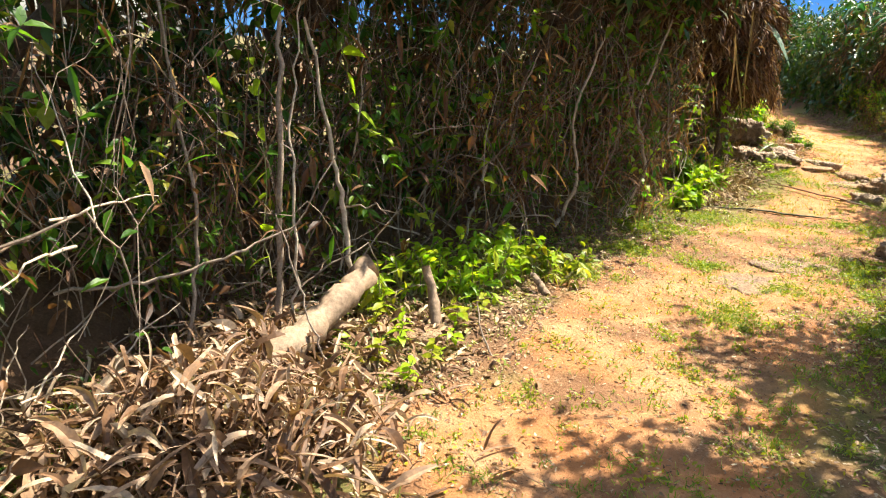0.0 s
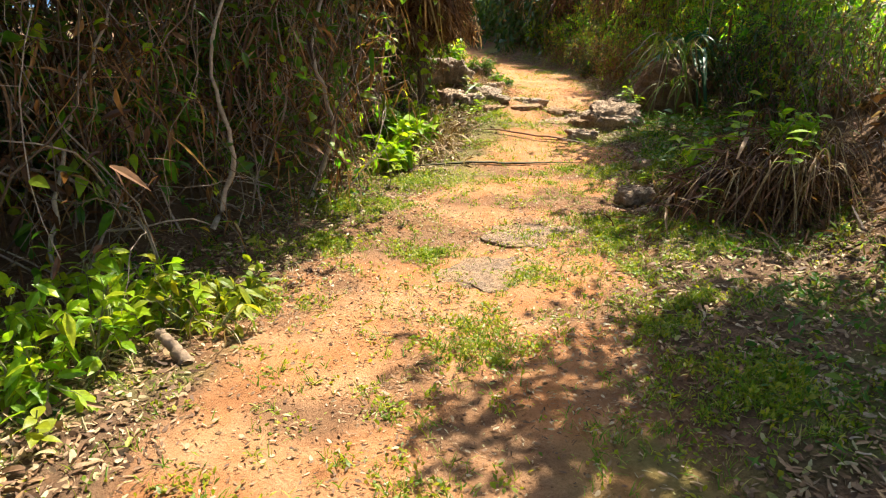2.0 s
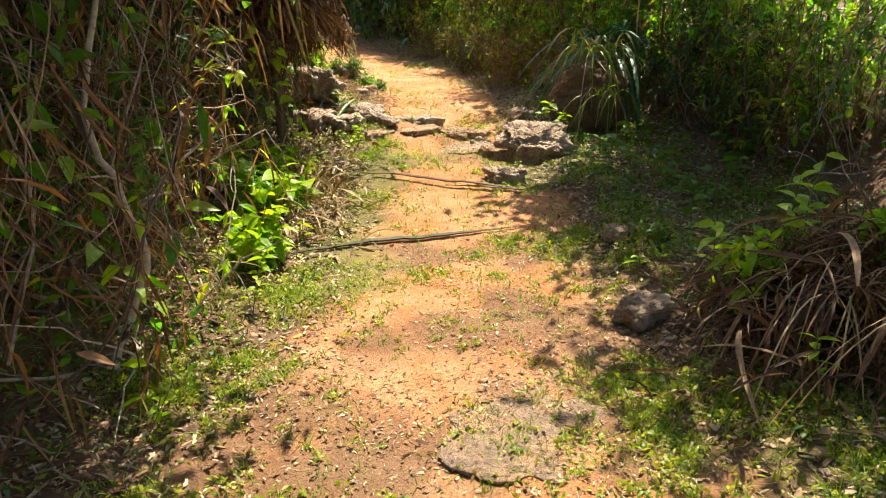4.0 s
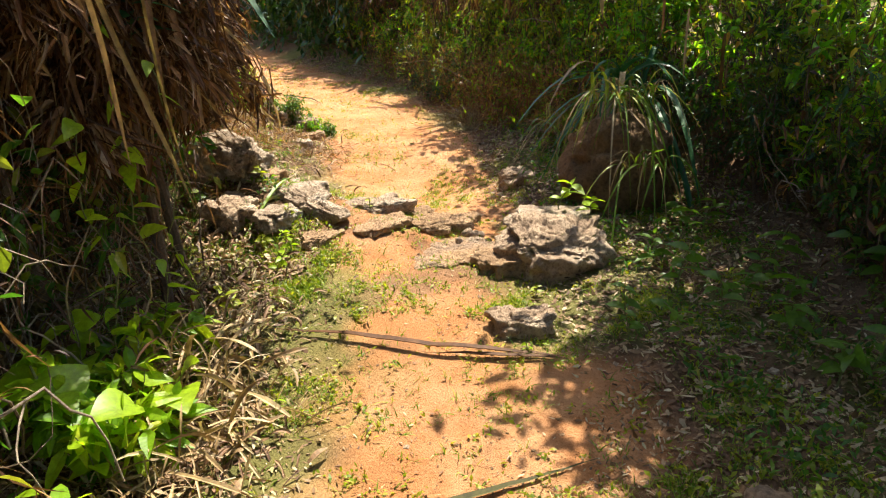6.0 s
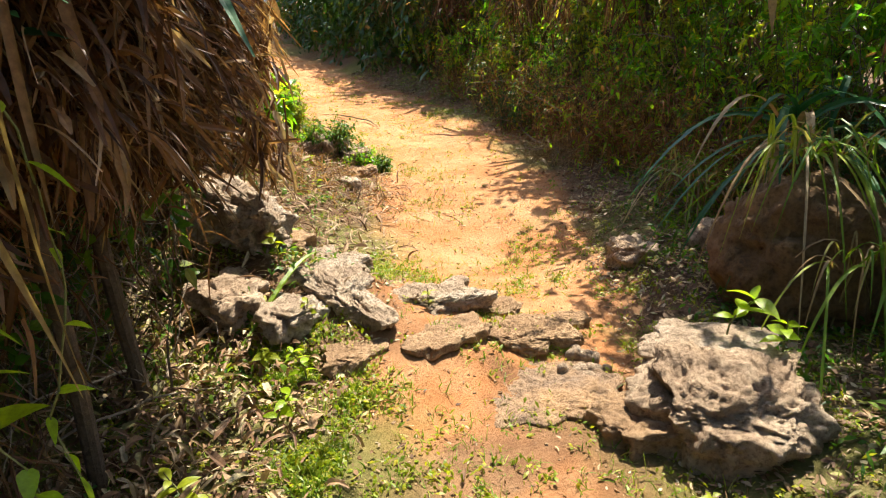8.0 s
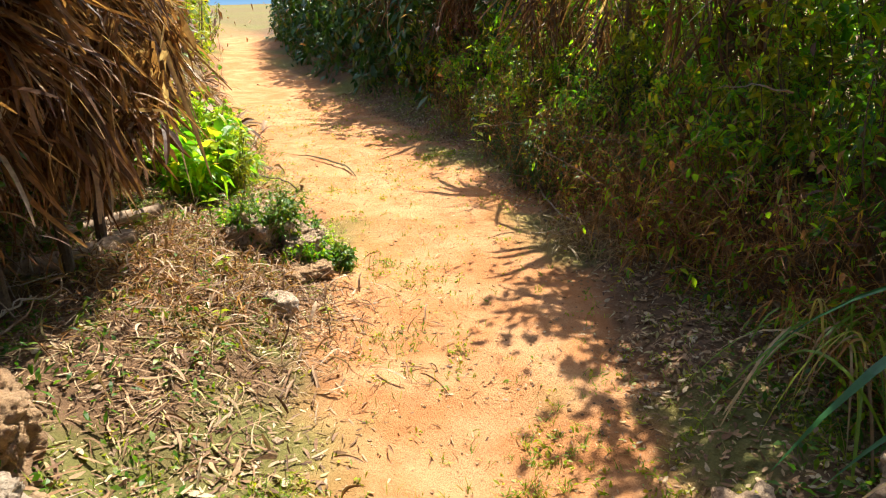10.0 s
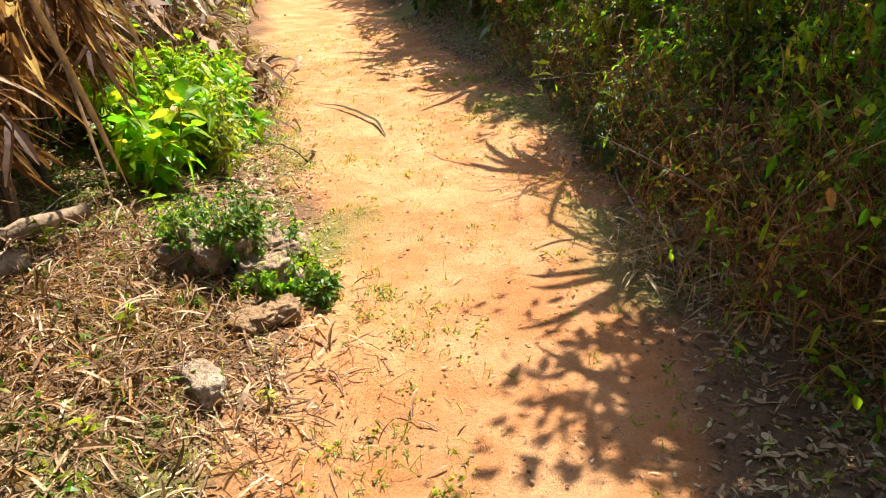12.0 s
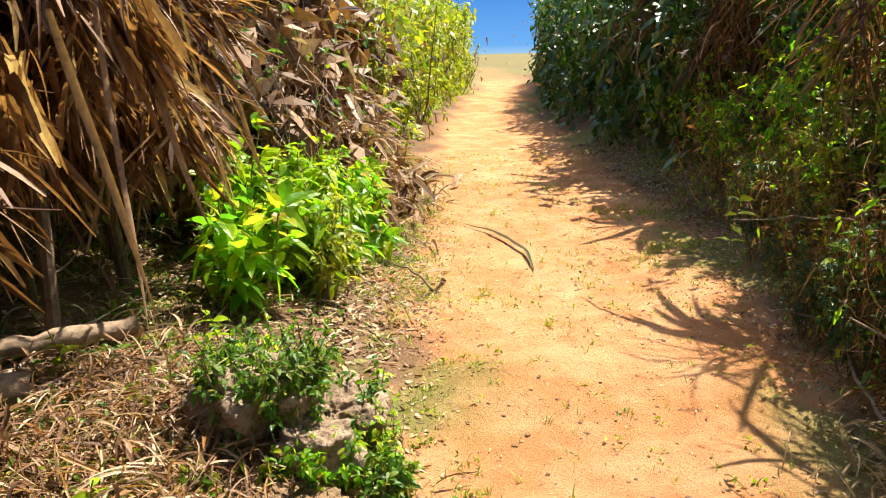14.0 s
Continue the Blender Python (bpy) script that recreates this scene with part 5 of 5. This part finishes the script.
# ---- brush mound where the trail bends ----
leaf_heap("brush_mound", "mound of dry brown grass and roots beside the trail", 580, (4.15, 4.95), (0.6, 0.55), 0.5, 1800, 0.28, M_BROWN, 0.3, (0.02, 0.07), -0.2)
for i, (x, y, z) in enumerate(((3.95, 4.95, 0.42), (4.2, 5.25, 0.42), (4.3, 4.75, 0.55), (4.0, 4.6, 0.5))):
    grass_clump("dry_grass", "drooping dry brown grass over the mound", 581 + i, 80, 0.62, 0.009, M_BROWN, (x, y, nearest_height(x, y) + z - 0.15), (-0.5, -0.25), 0.7, 1.1, 0.45)

for i, (x, y, z) in enumerate(((4.25, 4.85, 0.36), (4.0, 5.25, 0.15))):
    bush("shrub", "bright green shrub growing through the dry grass", "shrub", 586 + i, 0.34, 0.30, 7, 5, 5, (0.095, 0.42), M_LEAF_BRIGHT, M_GREENSTEM, (x, y, nearest_height(x, y) + z - 0.05), bare=0.4)

# ---- fallen fronds on the trail ----
def fallen_leaf(name, label, pts, width, mat, seed, lift=0.012):
    """A long keeled leaf that lies along the given run, a little arched."""
    q = np.array(pts, float)
    s = np.linspace(0, len(q) - 1, 26)
    C = np.stack([np.interp(s, np.arange(len(q)), q[:, i]) for i in range(2)], 1)
    for _ in range(6):
        C[1:-1] = (C[:-2] + C[1:-1] * 2 + C[2:]) / 4
    h = np.array([p[2] for p in pts])
    z = height(C[:, 0], C[:, 1]) + lift + np.interp(s, np.arange(len(q)), h)
    T = unit(np.gradient(C, axis=0))
    S = np.stack([-T[:, 1], T[:, 0]], 1)
    t = np.linspace(0, 1, 26)
    w = width * 0.5 * np.interp(t, (0, 0.25, 0.6, 1), (0.3, 0.85, 0.95, 0.05))
    rows = []
    for k, up in ((-1, 0.55), (0, 0), (1, 0.55), (0, -0.3)):
        rows.append(np.concatenate([C + S * (k * w)[:, None], (z + up * w)[:, None]], 1))
    V = np.stack(rows, 1).reshape(-1, 3)
    b = np.arange(25)[:, None] * 4
    F = np.stack([b + np.array((0, 1, 2, 3)), b + np.array((1, 2, 3, 0)), b + 4 + np.array((1, 2, 3, 0)), b + 4 + np.array((0, 1, 2, 3))], -1).reshape(-1, 4)
    return single(name, (V, F), mat, label, "leaf", smooth=False)


fallen_leaf("fallen_frond", "long olive-green fallen strap leaf across the trail", ((2.72, 7.42, 0), (3.2, 7.22, 0.004), (3.7, 7.08, 0.004), (4.24, 6.9, 0)), 0.045, M_FROND, 1, 0.009)
fallen_leaf("fallen_frond", "dry fallen strap leaf arched across the trail", ((4.62, 7.44, 0.0), (4.32, 7.72, 0.03), (4.02, 8.1, 0.02), (3.72, 8.5, 0)), 0.035, M_BROWN, 2)
fallen_leaf("fallen_frond", "thin split end of a dry fallen leaf", ((4.64, 7.40, 0.0), (4.4, 7.6, 0.015), (4.2, 7.84, 0)), 0.025, M_BROWN, 3)
fallen_leaf("fallen_frond", "curved olive leaf lying on the bare trail", ((7.50, 14.72, 0), (7.57, 15.15, 0.02), (7.48, 15.68, 0.02), (7.26, 16.08, 0)), 0.034, M_FROND, 4)
fallen_leaf("fallen_frond", "green strap leaf lying among litter", ((4.12, 9.55, 0.05), (4.4, 9.72, 0.06), (4.66, 9.9, 0.05)), 0.03, M_BLADE, 5)
stick("twig", "dark forked twig on the trail", ((6.78, 14.32, nearest_height(6.78, 14.32) + 0.01), (6.68, 14.42, 0.14), (6.55, 14.62, 0.14)), 0.008, 0.004, M_STEM_DARK, 6, 0.004, 600, "twig", 9)
stick("twig", "reddish twig standing in the litter", ((0.36, 3.42, 0.0), (0.3, 3.5, 0.1), (0.28, 3.62, 0.22)), 0.006, 0.004, M_TWIG, 6, 0.003, 601, "twig", 9)
stick("branch", "weathered branch lying below the hanging thatch", ((4.6, 13.0, 0.38), (5.0, 13.1, 0.36), (5.45, 13.25, 0.36)), 0.05, 0.035, M_LOG, 9, 0.006, 602, "branch", 14)
stick("branch", "weathered branch lying below the hanging thatch", ((4.5, 12.5, 0.34), (4.9, 12.6, 0.33), (5.2, 12.8, 0.34)), 0.06, 0.05, M_LOG, 9, 0.006, 603, "branch", 14)
stick("branch", "dry root along the foot of the bank", ((7.85, 11.75, 0.08), (8.0, 12.3, 0.1), (8.12, 12.6, 0.13), (8.34, 13.0, 0.12)), 0.009, 0.005, M_TWIG, 6, 0.014, 604, "branch", 14)


# ---- dead straps and broad leaves that hang at the front ----
def hanging_strap(label, at, length, width, mat, seed, lean=(0, 0)):
    rng = np.random.default_rng(seed)
    d = unit(np.array([[lean[0], lean[1], -1.0]]))
    V, F = blades(rng, np.zeros((1, 3)), d, length, width, 0.0, 12, "strap", 0.5, 0.12)
    sway = np.repeat(np.sin(np.linspace(0, 3.2, 13) + seed) * 0.03 * length, 3)
    V[:, 0] += sway
    return single("hanging_leaf", (V, F), mat, label, "leaf", at, smooth=True)


for i, (x, y, z, L, w) in enumerate(((3.42, 8.52, 2.0, 1.25, 0.030), (3.52, 8.60, 1.9, 0.85, 0.026), (3.62, 8.72, 1.95, 0.95, 0.034), (3.30, 8.45, 1.75, 1.0, 0.022), (3.75, 8.85, 1.9, 0.8, 0.03), (3.2, 8.3, 1.7, 0.7, 0.02),
                                     (3.9, 9.0, 1.85, 0.62, 0.03), (5.62, 13.2, 1.7, 1.0, 0.03), (5.55, 13.0, 1.6, 1.15, 0.025), (5.7, 13.6, 1.6, 0.9, 0.03), (5.5, 12.7, 1.5, 0.9, 0.028), (5.75, 14.0, 1.5, 0.8, 0.026))):
    hanging_strap("long dry tan strap leaf hanging from the thatch", (x, y, z), L, w, M_DRY if i % 3 else M_STRAW, 800 + i, (0.08, -0.05))
for i, (x, y, z, L, w) in enumerate(((6.62, 8.25, 1.35, 0.45, 0.05), (6.75, 8.05, 1.2, 0.4, 0.06), (6.9, 9.2, 1.75, 0.5, 0.05), (6.7, 8.5, 1.5, 0.35, 0.045))):
    hanging_strap("orange-brown dead leaf hanging in the bank", (x, y, z), L, w, M_BROWN if i % 2 else M_STRAW, 820 + i)
for i, (x, y, z) in enumerate(((3.70, 8.95, 1.45), (3.95, 9.25, 1.5), (3.45, 8.75, 1.35))):
    seedling("broadleaf_shoot", "broad dark green leaves growing through the thatch", 830 + i, 0.25, 7, (0.24, 0.3), M_BLADE_DEEP, (x, y, z), "leaf", (0.6, -0.3))
for i, (x, y, h, n, L) in enumerate(((4.12, 9.42, 0.16, 8, 0.07), (4.25, 9.2, 0.2, 9, 0.06), (4.38, 9.5, 0.14, 8, 0.06), (4.05, 9.0, 0.18, 8, 0.07), (4.45, 9.95, 0.18, 8, 0.07), (4.62, 10.3, 0.2, 8, 0.06), (3.72, 8.75, 0.2, 8, 0.08),
                                     (5.02, 10.2, 0.12, 7, 0.06), (4.9, 9.35, 0.1, 6, 0.05), (5.55, 12.2, 0.14, 7, 0.06), (5.4, 11.7, 0.12, 6, 0.06), (5.75, 13.2, 0.2, 8, 0.08), (5.3, 12.9, 0.2, 8, 0.08), (3.5, 7.9, 0.1, 6, 0.05),
                                     (2.95, 7.5, 0.14, 7, 0.07), (2.75, 7.3, 0.2, 8, 0.08), (5.95, 11.75, 0.1, 5, 0.05), (4.55, 7.55, 0.06, 5, 0.04), (5.0, 7.95, 0.08, 6, 0.05), (6.35, 13.0, 0.16, 7, 0.06), (1.2, 5.45, 0.16, 8, 0.08), (1.75, 6.05, 0.14, 7, 0.07), (2.35, 6.75, 0.2, 9, 0.08), (2.5, 7.1, 0.24, 9, 0.09))):
    seedling("weed", "small yellow-green weed beside the trail", 850 + i, h, n, (L, 0.42), M_LEAF_BRIGHT if i % 2 else M_LEAF_YELLOW, (x, y, nearest_height(x, y) - 0.005))
for i, (x, y, L) in enumerate(((6.0, 11.1, 0.12), (6.22, 11.3, 0.13), (6.05, 11.55, 0.08), (6.55, 11.2, 0.10), (6.35, 11.75, 0.12), (6.62, 11.85, 0.12), (6.7, 11.6, 0.09), (6.45, 12.15, 0.16), (6.35, 12.3, 0.15), (6.85, 12.0, 0.09), (5.85, 11.0, 0.12), (6.7, 10.85, 0.1),
                               (5.6, 10.35, 0.15), (5.75, 10.2, 0.12), (5.2, 10.55, 0.14), (6.3, 12.55, 0.14), (6.95, 12.75, 0.08), (5.95, 9.75, 0.12), (4.85, 8.1, 0.12), (5.45, 8.42, 0.16), (5.3, 8.36, 0.15), (3.05, 4.75, 0.12), (3.5, 4.95, 0.16), (3.65, 5.05, 0.18), (2.0, 4.55, 0.08))):
    grass_clump("grass_tuft", "thin tuft of grass growing on the trail", 880 + i, 16, L, 0.0035, M_BLADE, (x, y, nearest_height(x, y) - 0.004 + (0.14 if i in (19, 20) else 0)), (0, 0), 1.2, 0.4, 0.3)
for i in range(16):
    rng = np.random.default_rng(920 + i)
    stone("pebble", (5.30 + rng.normal() * 0.07, 8.74 + rng.normal() * 0.06), tuple(rng.uniform(0.016, 0.034, 3)), rng.uniform(0, 360), 60 + i, M_ROCK_PALE, "small pale rounded pebble in the trail", 0.2, 0, 0, 2, 0.2, "pebbles by the step")


# ---- what nobody could count: litter, grass, weeds, grit ----
def scatter(seed, n, weight, y0=0.5, y1=20.0, tries=24):
    """Places between the hedges, drawn by a weight from 0 to 1."""
    rng = np.random.default_rng(seed)
    y = rng.uniform(y0, y1, n * tries)
    lo, hi = line(HEDGE_L, y) - 0.5, line(HEDGE_R, y) + 0.5
    x = lo + rng.uniform(0, 1, n * tries) * (hi - lo)
    keep = rng.uniform(0, 1, n * tries) < weight(x, y)
    x, y = x[keep][:n], y[keep][:n]
    return rng, np.stack([x, y, height(x, y)], 1)


def edge(x, y):
    return np.maximum(line(TRAIL_L, y) - x, x - line(TRAIL_R, y))


def w_litter(x, y):
    first = (1 - step(6.2, 7.6, y)) * 0.65
    return np.clip(first + 0.9 * step(-0.3, 0.35, edge(x, y)) + 0.09, 0, 1) * (0.45 + 1.1 * step(-0.12, 0.15, fbm(x * 2.2, y * 2.2, 81)))


rng_l, P = scatter(700, 150000, w_litter, tries=6)
n = len(P)
P[:, 2] += rng_l.uniform(0.001, 0.012, n)
D = directions(rng_l, n, 0.0)
D[:, 2] *= 0.25
L = rng_l.uniform(0.010, 0.048, n) * (0.5 + 0.5 * step(-0.3, 0.3, edge(P[:, 0], P[:, 1])))
slim = step(10.2, 11.2, P[:, 1]) * (1 - step(5.9, 6.5, P[:, 0])) * (rng_l.uniform(0, 1, n) < 0.75)
L = L * (1 + 1.8 * slim)
single("leaf_litter", blades(rng_l, P, unit(D), L, L * rng_l.uniform(0.2, 0.55, n) * (1 - 0.82 * slim), 0.1, 3, "torn", 0.0, 0.4), M_LITTER, "scattered dry leaf litter and bark chips on the ground", "litter", kind="stuff")

GRASSY = ((3.35, 4.75, 0.35), (3.25, 5.15, 0.3), (2.95, 4.55, 0.25), (1.95, 6.3, 0.3), (2.6, 6.9, 0.3), (2.45, 4.65, 0.18), (2.1, 5.3, 0.2), (1.9, 4.2, 0.25), (4.2, 9.3, 0.25), (4.35, 9.0, 0.16), (4.05, 8.7, 0.14),
          (4.75, 7.95, 0.15), (4.6, 7.55, 0.15), (3.6, 7.9, 0.2), (4.1, 6.6, 0.3), (4.35, 6.3, 0.3), (5.2, 8.35, 0.15), (6.55, 12.2, 0.2), (6.4, 12.6, 0.25), (5.6, 12.4, 0.2), (6.6, 15.0, 0.3), (6.75, 16.0, 0.35),
          (8.6, 15.0, 0.3), (8.75, 16.0, 0.3), (6.2, 11.4, 0.15), (5.2, 10.3, 0.3), (2.7, 3.95, 0.28), (2.5, 3.35, 0.3), (1.5, 5.6, 0.25), (0.95, 4.9, 0.25), (4.9, 10.0, 0.2), (5.3, 7.3, 0.2), (4.8, 6.7, 0.2))


def w_grass(x, y):
    w = 0.035 + 0.10 * step(0.05, 0.2, fbm(x * 3, y * 3, 91))
    for cx, cy, r in GRASSY:
        w = np.maximum(w, 0.75 * np.exp(-((x - cx) ** 2 + (y - cy) ** 2) / (r * r * 0.75)))
    w = w * (1 - 0.45 * step(10.3, 11.0, y))
    w = w * (1 - 0.7 * step(9.8, 10.8, y) * step(0.3, 0.0, edge(x, y)))
    return w * (0.25 + 1.4 * step(-0.1, 0.12, fbm(x * 9, y * 9, 93, 2))) * (0.3 + 0.7 * step(-0.15, 0.1, fbm(x * 4, y * 4, 95, 3)))


rng_g, P = scatter(701, 16000, w_grass)
m = 6
Pt = np.repeat(P, m, 0) + rng_g.normal(size=(len(P) * m, 3)) * np.array((0.012, 0.012, 0))
n = len(Pt)
single("grass", blades(rng_g, Pt, directions(rng_g, n, 0.9, 0.6), rng_g.uniform(0.02, 0.085, n), rng_g.uniform(0.0025, 0.0055, n), 0.4, 3, "blade"), M_BLADE, "thin tufts of short grass on the trail", "grass", kind="stuff")
rng_w, P = scatter(702, 8500, w_grass)
m = 7
Pt = np.repeat(P, m, 0) + rng_w.normal(size=(len(P) * m, 3)) * np.array((0.022, 0.022, 0.006)) + np.array((0, 0, 0.012))
n = len(Pt)
single("weeds", blades(rng_w, Pt, directions(rng_w, n, 0.5, 0.7), rng_w.uniform(0.012, 0.038, n), rng_w.uniform(0.007, 0.017, n), 0.3, 2, "leaf"), M_LEAF_YELLOW, "low small-leaved yellow-green weeds", "weeds", kind="stuff")


def w_shade(x, y):
    return 0.9 * step(0.15, 0.6, x - line(TRAIL_R, y)) * (1 - step(9, 11, y)) * (0.3 + 0.7 * step(5.2, 6.2, y)) * step(-0.05, 0.15, fbm(x * 3.1, y * 3.1, 99)) + 0.3 * step(0.3, 0.7, edge(x, y))


rng_s, P = scatter(703, 3000, w_shade)
m = 7
Pt = np.repeat(P, m, 0) + rng_s.normal(size=(len(P) * m, 3)) * np.array((0.04, 0.04, 0.02)) + np.array((0, 0, 0.03))
n = len(Pt)
single("ground_cover", blades(rng_s, Pt, directions(rng_s, n, 0.4, 0.7), rng_s.uniform(0.02, 0.07, n), rng_s.uniform(0.01, 0.024, n), 0.35, 2, "leaf"), M_LEAF, "low green leafy ground cover in shade", "ground cover", kind="stuff")


def grit(seed, n, lo, hi, name, label, mat, weight):
    """Small angular stones: squashed, jittered blocks."""
    rng, P = scatter(seed, n, weight, 0.5, 19)
    n = len(P)
    cube = np.array([(x, y, z) for z in (-1, 1) for y in (-1, 1) for x in (-1, 1)], float)
    quads = np.array(((0, 2, 3, 1), (4, 5, 7, 6), (0, 1, 5, 4), (2, 6, 7, 3), (0, 4, 6, 2), (1, 3, 7, 5)))
    S = rng.uniform(lo, hi, (n, 1, 1)) * rng.uniform(0.5, 1.0, (n, 1, 3)) * np.array((1, 1, 0.55))
    V = cube[None] * rng.uniform(0.45, 1.0, (n, 8, 3)) * S
    a = rng.uniform(0, 6.28, n)
    c, s = np.cos(a)[:, None], np.sin(a)[:, None]
    V = np.stack([V[..., 0] * c - V[..., 1] * s, V[..., 0] * s + V[..., 1] * c, V[..., 2]], -1) + P[:, None]
    F = (np.arange(n) * 8)[:, None, None] + quads[None]
    return single(name, (V.reshape(-1, 3), F.reshape(-1, 4)), mat, label, "gravel", kind="stuff")


grit(710, 9000, 0.003, 0.011, "gravel", "fine pale grit strewn on the trail", M_ROCK_WARM, lambda x, y: 0.25 + 0.7 * step(0.0, 0.2, fbm(x * 2.5, y * 2.5, 97)))
grit(712, 2600, 0.004, 0.014, "gravel", "small dark crumbs of earth and bark on the trail", M_CLAY, lambda x, y: 0.12 + 0.6 * step(0.02, 0.2, fbm(x * 3.5, y * 3.5, 101)))
grit(711, 420, 0.010, 0.028, "gravel", "small loose stones beside the trail", M_ROCK, lambda x, y: 0.03 + 0.7 * step(-0.2, 0.3, edge(x, y)))
